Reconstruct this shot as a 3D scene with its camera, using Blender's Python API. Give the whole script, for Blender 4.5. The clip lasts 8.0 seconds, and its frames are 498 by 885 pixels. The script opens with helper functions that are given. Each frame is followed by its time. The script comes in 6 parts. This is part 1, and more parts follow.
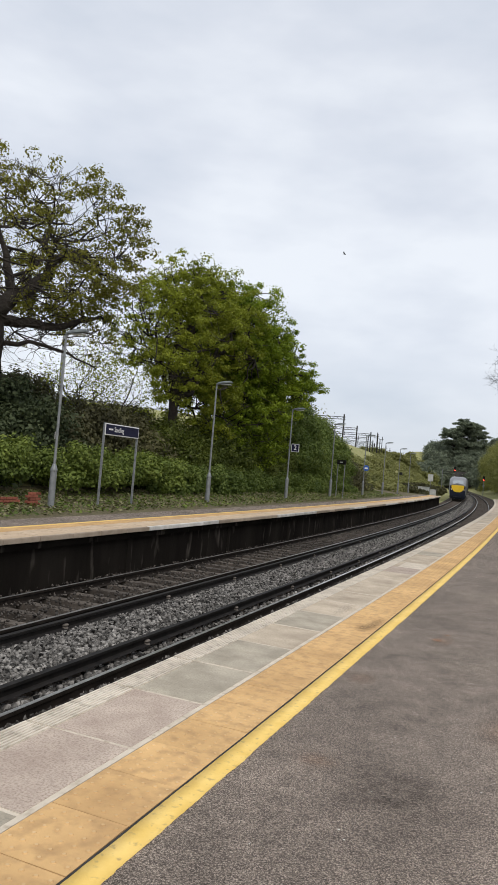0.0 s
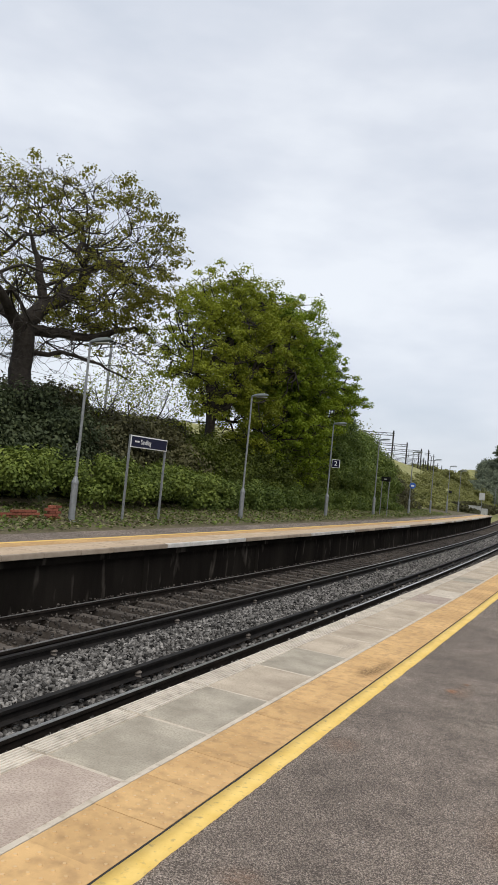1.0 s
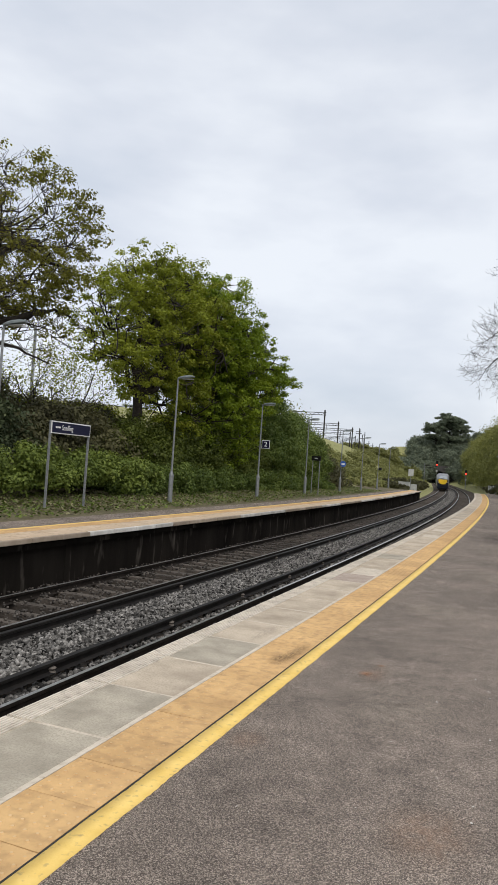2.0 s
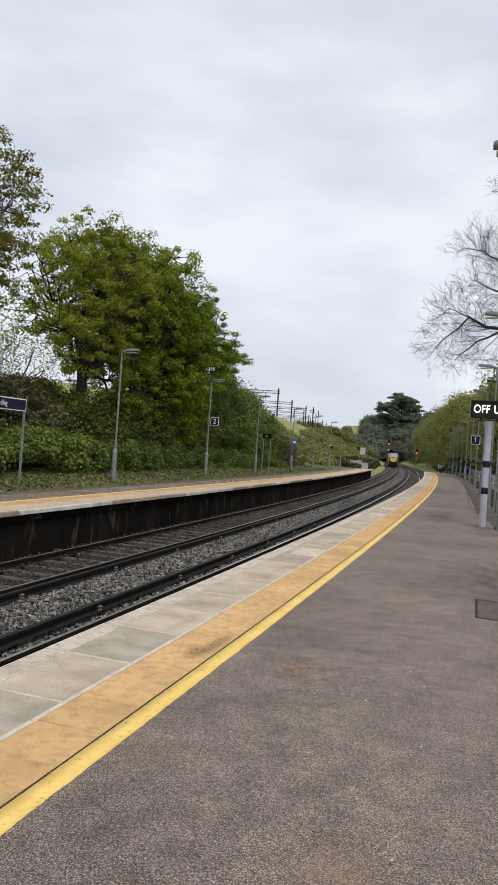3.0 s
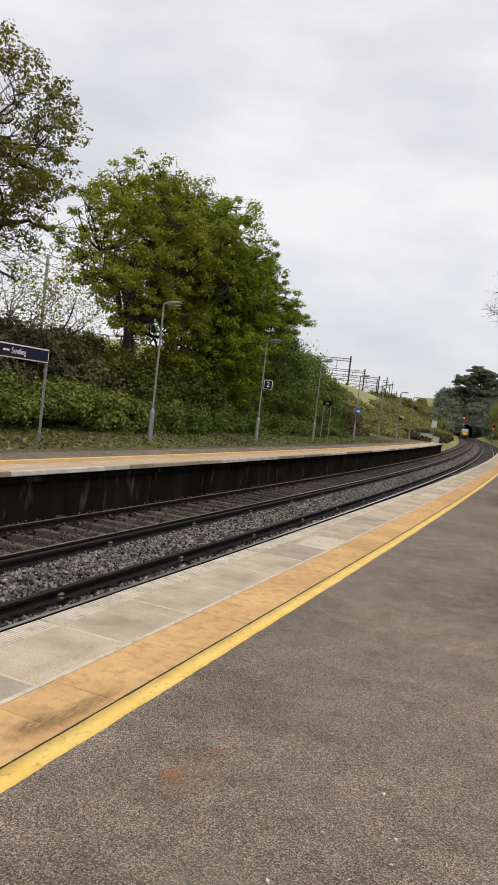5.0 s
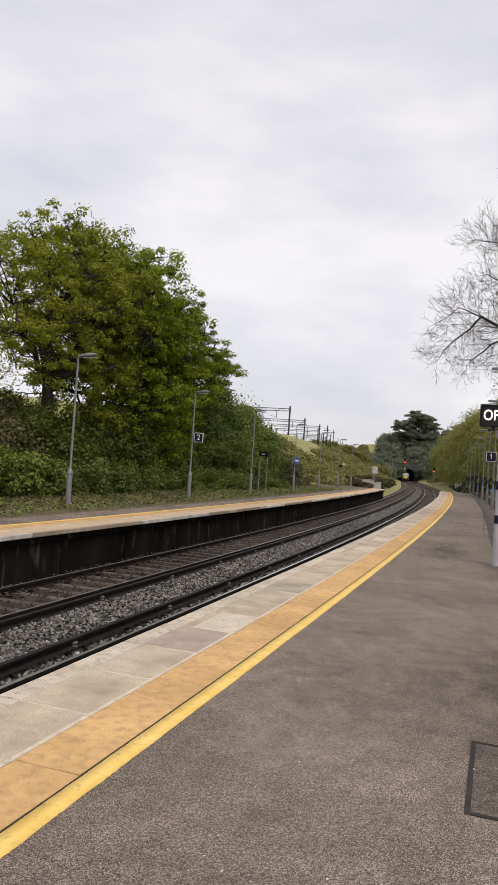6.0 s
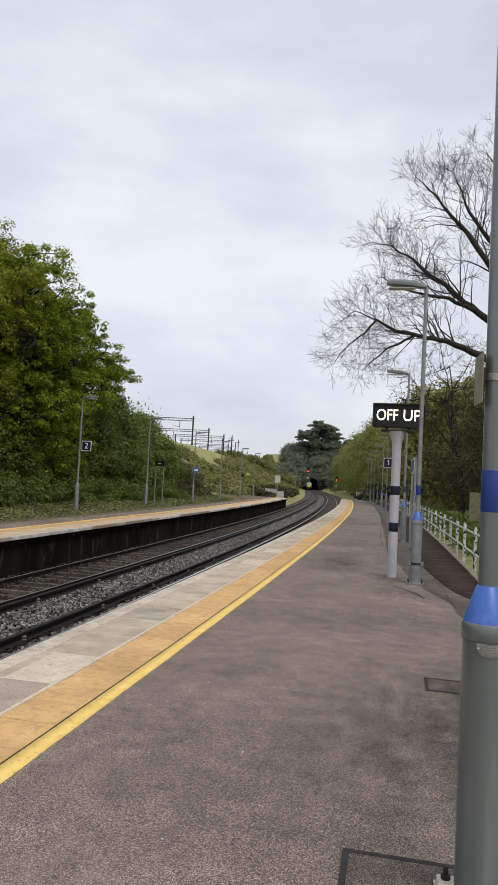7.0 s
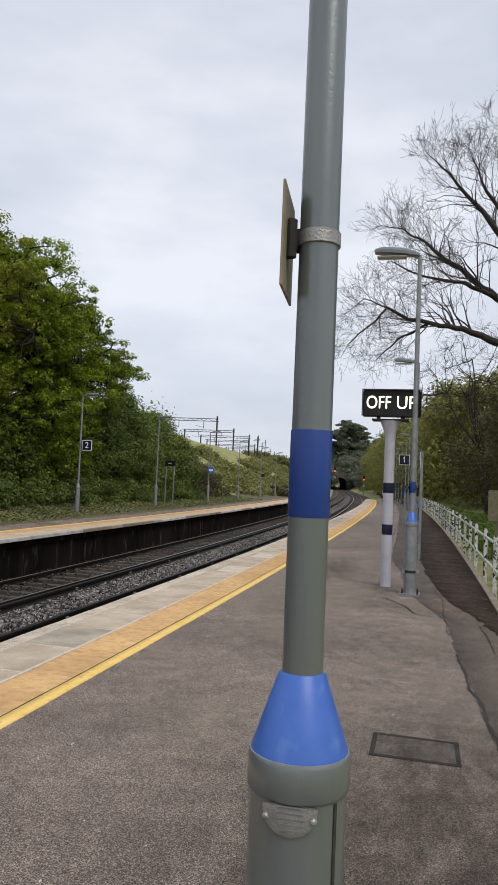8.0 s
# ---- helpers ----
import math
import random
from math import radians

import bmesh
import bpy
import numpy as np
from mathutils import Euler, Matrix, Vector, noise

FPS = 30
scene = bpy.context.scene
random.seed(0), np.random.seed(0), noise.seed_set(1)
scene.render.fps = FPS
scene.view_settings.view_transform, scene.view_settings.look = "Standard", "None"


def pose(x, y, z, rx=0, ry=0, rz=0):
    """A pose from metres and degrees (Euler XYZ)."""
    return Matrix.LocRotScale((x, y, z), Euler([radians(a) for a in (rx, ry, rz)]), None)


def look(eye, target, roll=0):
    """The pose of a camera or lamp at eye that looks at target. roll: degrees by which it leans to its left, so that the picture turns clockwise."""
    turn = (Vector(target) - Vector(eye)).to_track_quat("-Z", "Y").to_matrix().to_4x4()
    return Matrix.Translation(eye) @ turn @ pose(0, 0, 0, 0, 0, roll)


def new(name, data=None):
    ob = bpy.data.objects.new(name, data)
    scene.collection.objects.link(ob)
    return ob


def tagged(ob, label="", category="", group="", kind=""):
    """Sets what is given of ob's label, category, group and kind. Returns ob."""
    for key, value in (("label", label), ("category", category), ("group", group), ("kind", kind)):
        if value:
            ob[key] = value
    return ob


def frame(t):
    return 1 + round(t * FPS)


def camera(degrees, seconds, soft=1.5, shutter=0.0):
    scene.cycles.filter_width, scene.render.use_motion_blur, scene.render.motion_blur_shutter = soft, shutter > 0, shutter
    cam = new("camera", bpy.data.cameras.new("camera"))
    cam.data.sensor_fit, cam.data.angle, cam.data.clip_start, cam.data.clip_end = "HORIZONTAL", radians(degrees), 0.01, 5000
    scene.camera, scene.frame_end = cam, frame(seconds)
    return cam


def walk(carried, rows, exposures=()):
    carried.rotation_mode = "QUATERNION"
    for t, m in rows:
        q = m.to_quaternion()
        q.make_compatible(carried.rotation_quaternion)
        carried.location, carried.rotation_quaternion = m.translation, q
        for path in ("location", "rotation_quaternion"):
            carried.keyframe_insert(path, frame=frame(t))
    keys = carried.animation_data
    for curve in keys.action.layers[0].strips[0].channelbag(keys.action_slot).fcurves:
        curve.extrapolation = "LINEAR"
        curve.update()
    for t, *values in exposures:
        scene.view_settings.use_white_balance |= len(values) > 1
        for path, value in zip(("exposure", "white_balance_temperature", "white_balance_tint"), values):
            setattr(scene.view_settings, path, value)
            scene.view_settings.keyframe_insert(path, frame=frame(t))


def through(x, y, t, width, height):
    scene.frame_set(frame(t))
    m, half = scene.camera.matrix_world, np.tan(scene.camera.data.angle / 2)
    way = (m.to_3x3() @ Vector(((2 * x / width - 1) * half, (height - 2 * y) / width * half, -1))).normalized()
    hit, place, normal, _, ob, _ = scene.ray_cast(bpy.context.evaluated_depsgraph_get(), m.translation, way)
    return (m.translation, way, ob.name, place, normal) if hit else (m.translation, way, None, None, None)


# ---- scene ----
cam = camera(37.8, 8.0)
PATH = [
    (0, (0.556, 0.175, 1.574), (0.417, 2.169, 1.64), 4.8),
    (0.5, (0.877, 0.796, 1.599), (0.629, 2.779, 1.687), 5.6),
    (1, (1.068, 1.241, 1.619), (0.789, 3.219, 1.715), 5.6),
    (1.5, (1.147, 1.475, 1.634), (0.917, 3.459, 1.726), 5.0),
    (2, (1.286, 1.547, 1.649), (1.19, 3.544, 1.711), 3.9),
    (2.2, (1.374, 1.619, 1.638), (1.349, 3.618, 1.681), 3.5),
    (3.3, (1.677, 2.579, 1.607), (1.711, 4.579, 1.603), 4.1),
    (3.5, (1.771, 2.799, 1.64), (1.758, 4.798, 1.616), 4.5),
    (4, (1.955, 3.364, 1.615), (1.823, 5.358, 1.542), 5.2),
    (4.2, (2.096, 3.616, 1.612), (1.933, 5.608, 1.519), 5.8),
    (5.3, (2.692, 5.044, 1.61), (2.56, 7.038, 1.512), 7.2),
    (5.5, (2.852, 5.369, 1.658), (2.803, 7.366, 1.557), 6.4),
    (6, (3.027, 6.132, 1.674), (3.007, 8.131, 1.736), 3.8),
    (6.5, (3.356, 7.034, 1.606), (3.503, 9.028, 1.635), 4.6),
    (7, (3.63, 7.617, 1.621), (3.865, 9.601, 1.728), 3.0),
    (7.5, (4.265, 8.389, 1.599), (4.501, 10.372, 1.701), 1.8),
    (8, (4.736, 9.033, 1.614), (4.891, 11.025, 1.719), 2.5),
]
EXPOSURES = [(0.0, 0.25, 6500, 10), (4.2, 0.25, 6550, 10), (5.4, 0.27, 7200, 14), (6.0, 0.28, 7000, 15), (6.6, 0.17, 6750, 12), (7.0, 0.24, 6600, 11), (7.5, 0.18, 6500, 11), (8.0, 0.22, 6480, 12)]
walk(cam, [(t, look(eye, target, roll)) for t, eye, target, roll in PATH], EXPOSURES)


# ---- world, sun, exposure ----
world = bpy.data.worlds.new("overcast_sky")
world.use_nodes = True
scene.world = world


def build_sky():
    nt = world.node_tree
    nt.nodes.clear()
    out = nt.nodes.new("ShaderNodeOutputWorld")
    bg = nt.nodes.new("ShaderNodeBackground")
    sky = nt.nodes.new("ShaderNodeTexSky")
    sky.sky_type = "NISHITA"
    sky.sun_disc = False
    sky.sun_elevation, sky.sun_rotation = radians(48), radians(150)
    sky.dust_density, sky.air_density = 2.0, 1.0
    geo = nt.nodes.new("ShaderNodeTexCoord")
    mapping = nt.nodes.new("ShaderNodeMapping")
    mapping.inputs["Scale"].default_value = (1.0, 1.0, 2.6)
    broad = nt.nodes.new("ShaderNodeTexNoise")
    broad.inputs["Scale"].default_value, broad.inputs["Detail"].default_value = 2.3, 5.0
    broad.inputs["Roughness"].default_value = 0.5
    ramp = nt.nodes.new("ShaderNodeValToRGB")
    e = ramp.color_ramp.elements
    e[0].position, e[0].color = 0.36, (0.565, 0.615, 0.695, 1)
    e[1].position, e[1].color = 0.62, (0.80, 0.832, 0.88, 1)
    mid = ramp.color_ramp.elements.new(0.5)
    mid.color = (0.68, 0.716, 0.782, 1)
    skys = nt.nodes.new("ShaderNodeVectorMath")
    skys.operation = "SCALE"
    skys.inputs["Scale"].default_value = 0.10
    add = nt.nodes.new("ShaderNodeMix")
    add.data_type = "RGBA"
    add.inputs["Factor"].default_value = 0.14
    lk = nt.links.new
    lk(geo.outputs["Generated"], mapping.inputs["Vector"])
    lk(mapping.outputs["Vector"], broad.inputs["Vector"])
    lk(broad.outputs["Fac"], ramp.inputs["Fac"])
    lk(sky.outputs["Color"], skys.inputs[0])
    lk(ramp.outputs["Color"], add.inputs["A"])
    lk(skys.outputs["Vector"], add.inputs["B"])
    lk(add.outputs["Result"], bg.inputs["Color"])
    bg.inputs["Strength"].default_value = 1.0
    lk(bg.outputs["Background"], out.inputs["Surface"])


build_sky()
sun = new("sun", bpy.data.lights.new("sun", "SUN"))
sun.data.energy, sun.data.angle, sun.data.color = 1.5, radians(30), (1.0, 0.96, 0.9)
sun.matrix_world = look((20, -40, 60), (0, 0, 0))


# ---- materials ----
def mat(name, a, b, scale=3.0, rough=0.85, bump=0.0, bump_scale=40.0, metal=0.0, fine=None, fine_scale=60.0,
        fine_lo=0.55, fine_hi=0.62, vary=0.0, island=0.0, spec=0.3, streak=1.0):
    """Two-scale procedural surface: broad mottling a-b, fine specks of a third colour, bump, per-object variation."""
    m = bpy.data.materials.new(name)
    m.use_nodes = True
    nt = m.node_tree
    bsdf = nt.nodes["Principled BSDF"]
    lk = nt.links.new
    tc = nt.nodes.new("ShaderNodeTexCoord")
    coords = tc.outputs["Object"]
    if vary:
        where = nt.nodes.new("ShaderNodeObjectInfo")
        shift = nt.nodes.new("ShaderNodeVectorMath")
        shift.operation = "ADD"
        lk(coords, shift.inputs[0])
        lk(where.outputs["Location"], shift.inputs[1])
        coords = shift.outputs["Vector"]
    if streak != 1.0:
        mp = nt.nodes.new("ShaderNodeMapping")
        mp.inputs["Scale"].default_value = (1, 1, streak)
        lk(coords, mp.inputs["Vector"])
        coords = mp.outputs["Vector"]
    n1 = nt.nodes.new("ShaderNodeTexNoise")
    n1.inputs["Scale"].default_value, n1.inputs["Detail"].default_value = scale, 6.0
    n1.inputs["Roughness"].default_value = 0.62
    lk(coords, n1.inputs["Vector"])
    r1 = nt.nodes.new("ShaderNodeValToRGB")
    r1.color_ramp.elements[0].position, r1.color_ramp.elements[1].position = 0.32, 0.68
    r1.color_ramp.elements[0].color, r1.color_ramp.elements[1].color = (*a, 1), (*b, 1)
    lk(n1.outputs["Fac"], r1.inputs["Fac"])
    col = r1.outputs["Color"]
    if fine:
        n2 = nt.nodes.new("ShaderNodeTexNoise")
        n2.inputs["Scale"].default_value, n2.inputs["Detail"].default_value = fine_scale, 3.0
        lk(coords, n2.inputs["Vector"])
        r2 = nt.nodes.new("ShaderNodeMapRange")
        r2.inputs["From Min"].default_value, r2.inputs["From Max"].default_value = fine_lo, fine_hi
        lk(n2.outputs["Fac"], r2.inputs["Value"])
        mx = nt.nodes.new("ShaderNodeMix")
        mx.data_type = "RGBA"
        lk(r2.outputs["Result"], mx.inputs["Factor"])
        lk(col, mx.inputs["A"])
        mx.inputs["B"].default_value = (*fine, 1)
        col = mx.outputs["Result"]
    if vary or island:
        info = nt.nodes.new("ShaderNodeNewGeometry" if island else "ShaderNodeObjectInfo")
        rv = nt.nodes.new("ShaderNodeMapRange")
        amount = island or vary
        rv.inputs["To Min"].default_value, rv.inputs["To Max"].default_value = 1 - amount, 1 + amount
        lk(info.outputs["Random Per Island" if island else "Random"], rv.inputs["Value"])
        sc = nt.nodes.new("ShaderNodeVectorMath")
        sc.operation = "SCALE"
        lk(col, sc.inputs[0])
        lk(rv.outputs["Result"], sc.inputs["Scale"])
        col = sc.outputs["Vector"]
    lk(col, bsdf.inputs["Base Color"])
    bsdf.inputs["Roughness"].default_value = rough
    bsdf.inputs["Metallic"].default_value = metal
    bsdf.inputs["Specular IOR Level"].default_value = spec
    if bump:
        n3 = nt.nodes.new("ShaderNodeTexNoise")
        n3.inputs["Scale"].default_value, n3.inputs["Detail"].default_value = bump_scale, 4.0
        lk(tc.outputs["Object"], n3.inputs["Vector"])
        bp = nt.nodes.new("ShaderNodeBump")
        bp.inputs["Strength"].default_value, bp.inputs["Distance"].default_value = bump, 0.02
        lk(n3.outputs["Fac"], bp.inputs["Height"])
        lk(bp.outputs["Normal"], bsdf.inputs["Normal"])
    return m


def glow(name, colour, strength):
    m = bpy.data.materials.new(name)
    m.use_nodes = True
    b = m.node_tree.nodes["Principled BSDF"]
    b.inputs["Base Color"].default_value = (*colour, 1)
    b.inputs["Emission Color"].default_value = (*colour, 1)
    b.inputs["Emission Strength"].default_value = strength
    return m


def leaf_mat(name, a, b, c, through=0.35):
    """Leaves: the colour of each leaf is drawn between three tones, with some light passing through."""
    m = bpy.data.materials.new(name)
    m.use_nodes = True
    nt = m.node_tree
    lk = nt.links.new
    bsdf = nt.nodes["Principled BSDF"]
    out = nt.nodes["Material Output"]
    geo = nt.nodes.new("ShaderNodeNewGeometry")
    ramp = nt.nodes.new("ShaderNodeValToRGB")
    e = ramp.color_ramp.elements
    e[0].color, e[1].color = (*a, 1), (*c, 1)
    e.new(0.5).color = (*b, 1)
    tc = nt.nodes.new("ShaderNodeTexCoord")
    ns = nt.nodes.new("ShaderNodeTexNoise")
    ns.inputs["Scale"].default_value, ns.inputs["Detail"].default_value = 0.45, 3.0
    lk(tc.outputs["Object"], ns.inputs["Vector"])
    mr = nt.nodes.new("ShaderNodeMapRange")
    mr.inputs["From Min"].default_value, mr.inputs["From Max"].default_value = 0.3, 0.7
    mr.inputs["To Min"].default_value, mr.inputs["To Max"].default_value = -0.3, 0.3
    lk(ns.outputs["Fac"], mr.inputs["Value"])
    ad = nt.nodes.new("ShaderNodeMath")
    ad.operation = "ADD"
    ad.use_clamp = True
    each = nt.nodes.new("ShaderNodeMapRange")
    each.inputs["To Min"].default_value, each.inputs["To Max"].default_value = 0.25, 0.75
    lk(geo.outputs["Random Per Island"], each.inputs["Value"])
    lk(each.outputs["Result"], ad.inputs[0])
    lk(mr.outputs["Result"], ad.inputs[1])
    lk(ad.outputs["Value"], ramp.inputs["Fac"])
    lk(ramp.outputs["Color"], bsdf.inputs["Base Color"])
    bsdf.inputs["Roughness"].default_value = 0.6
    bsdf.inputs["Specular IOR Level"].default_value = 0.25
    tr = nt.nodes.new("ShaderNodeBsdfTranslucent")
    lk(ramp.outputs["Color"], tr.inputs["Color"])
    mix = nt.nodes.new("ShaderNodeMixShader")
    mix.inputs["Fac"].default_value = through
    lk(bsdf.outputs["BSDF"], mix.inputs[1])
    lk(tr.outputs["BSDF"], mix.inputs[2])
    lk(mix.outputs["Shader"], out.inputs["Surface"])
    return m




def aggregate_mat(name, dark, mid, light, size=115.0, rough=0.9):
    """Worn asphalt: salt-and-pepper stones, patchy at hand width and blotched at metre width."""
    m = bpy.data.materials.new(name)
    m.use_nodes = True
    nt = m.node_tree
    lk = nt.links.new
    bsdf = nt.nodes["Principled BSDF"]
    tc = nt.nodes.new("ShaderNodeTexCoord")

    def tex(scale, detail, lo, hi):
        n = nt.nodes.new("ShaderNodeTexNoise")
        n.inputs["Scale"].default_value, n.inputs["Detail"].default_value = scale, detail
        lk(tc.outputs["Object"], n.inputs["Vector"])
        r = nt.nodes.new("ShaderNodeMapRange")
        r.inputs["From Min"].default_value, r.inputs["From Max"].default_value = 0.3, 0.7
        r.inputs["To Min"].default_value, r.inputs["To Max"].default_value = lo, hi
        lk(n.outputs["Fac"], r.inputs["Value"])
        return n, r.outputs["Result"]

    stone, _ = tex(size, 6.0, 0, 1)
    chips = nt.nodes.new("ShaderNodeTexVoronoi")
    chips.inputs["Scale"].default_value = size * 2.0
    lk(tc.outputs["Object"], chips.inputs["Vector"])
    cell = nt.nodes.new("ShaderNodeSeparateColor")
    lk(chips.outputs["Color"], cell.inputs["Color"])
    shade = nt.nodes.new("ShaderNodeMath")
    shade.operation = "MULTIPLY_ADD"
    shade.inputs[1].default_value = 0.62
    half = nt.nodes.new("ShaderNodeMath")
    half.operation = "MULTIPLY"
    half.inputs[1].default_value = 0.38
    lk(stone.outputs["Fac"], half.inputs[0])
    lk(cell.outputs["Red"], shade.inputs[0])
    lk(half.outputs["Value"], shade.inputs[2])
    ramp = nt.nodes.new("ShaderNodeValToRGB")
    e = ramp.color_ramp.elements
    e[0].position, e[0].color = 0.22, (*dark, 1)
    e[1].position, e[1].color = 0.84, (*light, 1)
    e.new(0.55).color = (*mid, 1)
    lk(shade.outputs["Value"], ramp.inputs["Fac"])
    _, broad = tex(0.7, 5.0, 0.78, 1.22)
    _, patch = tex(5.0, 4.0, 0.82, 1.18)
    mul = nt.nodes.new("ShaderNodeMath")
    mul.operation = "MULTIPLY"
    lk(broad, mul.inputs[0])
    lk(patch, mul.inputs[1])
    sc = nt.nodes.new("ShaderNodeVectorMath")
    sc.operation = "SCALE"
    lk(ramp.outputs["Color"], sc.inputs[0])
    lk(mul.outputs["Value"], sc.inputs["Scale"])
    lk(sc.outputs["Vector"], bsdf.inputs["Base Color"])
    bsdf.inputs["Roughness"].default_value = rough
    bsdf.inputs["Specular IOR Level"].default_value = 0.3
    bp = nt.nodes.new("ShaderNodeBump")
    bp.inputs["Strength"].default_value, bp.inputs["Distance"].default_value = 0.7, 0.012
    lk(stone.outputs["Fac"], bp.inputs["Height"])
    lk(bp.outputs["Normal"], bsdf.inputs["Normal"])
    return m


def stain_mat(name, colour, strength):
    """A blotch that fades out raggedly towards the rim of a disc of radius 1."""
    m = bpy.data.materials.new(name)
    m.use_nodes = True
    nt = m.node_tree
    lk = nt.links.new
    bsdf = nt.nodes["Principled BSDF"]
    bsdf.inputs["Base Color"].default_value = (*colour, 1)
    bsdf.inputs["Roughness"].default_value = 0.9
    tc = nt.nodes.new("ShaderNodeTexCoord")
    ln = nt.nodes.new("ShaderNodeVectorMath")
    ln.operation = "LENGTH"
    lk(tc.outputs["Object"], ln.inputs[0])
    fall = nt.nodes.new("ShaderNodeMapRange")
    fall.interpolation_type = "SMOOTHSTEP"
    fall.inputs["From Min"].default_value, fall.inputs["From Max"].default_value = 0.1, 1.0
    fall.inputs["To Min"].default_value, fall.inputs["To Max"].default_value = 1.0, 0.0
    lk(ln.outputs["Value"], fall.inputs["Value"])
    ns = nt.nodes.new("ShaderNodeTexNoise")
    ns.inputs["Scale"].default_value, ns.inputs["Detail"].default_value = 5.0, 8.0
    ns.inputs["Roughness"].default_value = 0.7
    info = nt.nodes.new("ShaderNodeObjectInfo")
    ad = nt.nodes.new("ShaderNodeVectorMath")
    lk(tc.outputs["Object"], ad.inputs[0])
    lk(info.outputs["Location"], ad.inputs[1])
    lk(ad.outputs["Vector"], ns.inputs["Vector"])
    nr = nt.nodes.new("ShaderNodeMapRange")
    nr.inputs["From Min"].default_value, nr.inputs["From Max"].default_value = 0.38, 0.62
    nr.inputs["To Min"].default_value, nr.inputs["To Max"].default_value = 0.1 * strength, strength
    lk(ns.outputs["Fac"], nr.inputs["Value"])
    mu = nt.nodes.new("ShaderNodeMath")
    mu.operation = "MULTIPLY"
    lk(fall.outputs["Result"], mu.inputs[0])
    lk(nr.outputs["Result"], mu.inputs[1])
    lk(mu.outputs["Value"], bsdf.inputs["Alpha"])
    return m


ASPHALT = aggregate_mat("asphalt", (0.053, 0.042, 0.034), (0.168, 0.135, 0.110), (0.46, 0.38, 0.312))
ASPHALT_OLD = aggregate_mat("dirty_old_asphalt", (0.042, 0.033, 0.027), (0.11, 0.088, 0.072), (0.32, 0.265, 0.215))
STAIN_RUST = stain_mat("rusty_stain", (0.34, 0.22, 0.15), 0.5)
STAIN_ORANGE = stain_mat("orange_spill", (0.44, 0.19, 0.08), 0.7)
BLOTCH_DARK = stain_mat("dark_blotch", (0.05, 0.038, 0.03), 0.4)
STAIN_TREAD = stain_mat("trodden_grime", (0.06, 0.044, 0.03), 0.5)
STAIN_PALE = stain_mat("pale_dust", (0.42, 0.35, 0.28), 0.35)
ASPHALT_PATCH = aggregate_mat("asphalt_patch", (0.045, 0.036, 0.03), (0.105, 0.087, 0.073), (0.28, 0.24, 0.2))
TAR = mat("tar_joint", (0.022, 0.02, 0.018), (0.045, 0.04, 0.036), 9, 0.85)
SLAB = mat("coping_concrete", (0.345, 0.28, 0.208), (0.60, 0.505, 0.385), 2.2, 0.9, 0.25, 120, fine=(0.28, 0.222, 0.165), fine_scale=70, fine_lo=0.44, fine_hi=0.9, vary=0.05)
MORTAR = mat("pale_mortar", (0.50, 0.43, 0.34), (0.64, 0.56, 0.455), 5, 0.95, 0.2, 90, fine=(0.36, 0.29, 0.21), fine_scale=18, fine_lo=0.52, fine_hi=0.8)
BUFF = mat("buff_paving", (0.49, 0.297, 0.13), (0.69, 0.44, 0.197), 1.6, 0.88, 0.2, 120, fine=(0.36, 0.22, 0.105), fine_scale=11, fine_lo=0.46, fine_hi=0.85, vary=0.06)
YELLOW = mat("yellow_line_paint", (0.74, 0.49, 0.12), (0.86, 0.61, 0.20), 5, 0.8, 0.15, 90, fine=(0.46, 0.32, 0.13), fine_scale=26, fine_lo=0.58, fine_hi=0.76)
# near-black concrete with paler upright streaks
WALL = mat("near_black_concrete", (0.006, 0.005, 0.0042), (0.020, 0.017, 0.014), 0.9, 0.95, 0.4, 30, fine=(0.10, 0.087, 0.073), fine_scale=3.4, fine_lo=0.6, fine_hi=0.82, streak=0.28, spec=0.04)
COPE_PALE = mat("pale_coping", (0.40, 0.38, 0.35), (0.62, 0.60, 0.56), 3, 0.9, 0.2, 60, vary=0.2)
TAN = mat("tan_paving", (0.43, 0.315, 0.21), (0.60, 0.47, 0.335), 1.5, 0.9, 0.2, 60, fine=(0.28, 0.21, 0.145), fine_scale=9, fine_lo=0.55, fine_hi=0.75)
RIB = mat("pale_ribbed_nosing", (0.50, 0.44, 0.36), (0.70, 0.63, 0.53), 2.0, 0.9, 0.3, 90, fine=(0.30, 0.255, 0.2), fine_scale=12, fine_lo=0.5, fine_hi=0.85, vary=0.05)
COPE_DULL = mat("dull_coping", (0.27, 0.215, 0.16), (0.41, 0.335, 0.26), 3, 0.9, 0.2, 60, vary=0.2)
SOIL = mat("track_dirt", (0.036, 0.029, 0.023), (0.09, 0.073, 0.058), 2.2, 0.95, 0.8, 30, fine=(0.2, 0.175, 0.15), fine_scale=24, fine_lo=0.57, fine_hi=0.68, spec=0.08)
BALLAST = mat("ballast_stone", (0.025, 0.023, 0.021), (0.24, 0.226, 0.208), 9, 0.92, 0.3, 60, island=0.95, spec=0.15)
BALLAST_DIRTY = mat("dirty_ballast", (0.035, 0.03, 0.026), (0.10, 0.087, 0.074), 6, 0.9, 0.3, 60, island=0.6)
SLEEPER = mat("weathered_sleeper", (0.06, 0.049, 0.04), (0.12, 0.10, 0.082), 4, 0.9, 0.4, 50, vary=0.3)
RAIL = mat("rusty_rail", (0.011, 0.009, 0.0075), (0.028, 0.022, 0.018), 6, 0.75, 0.2, 60, spec=0.12)
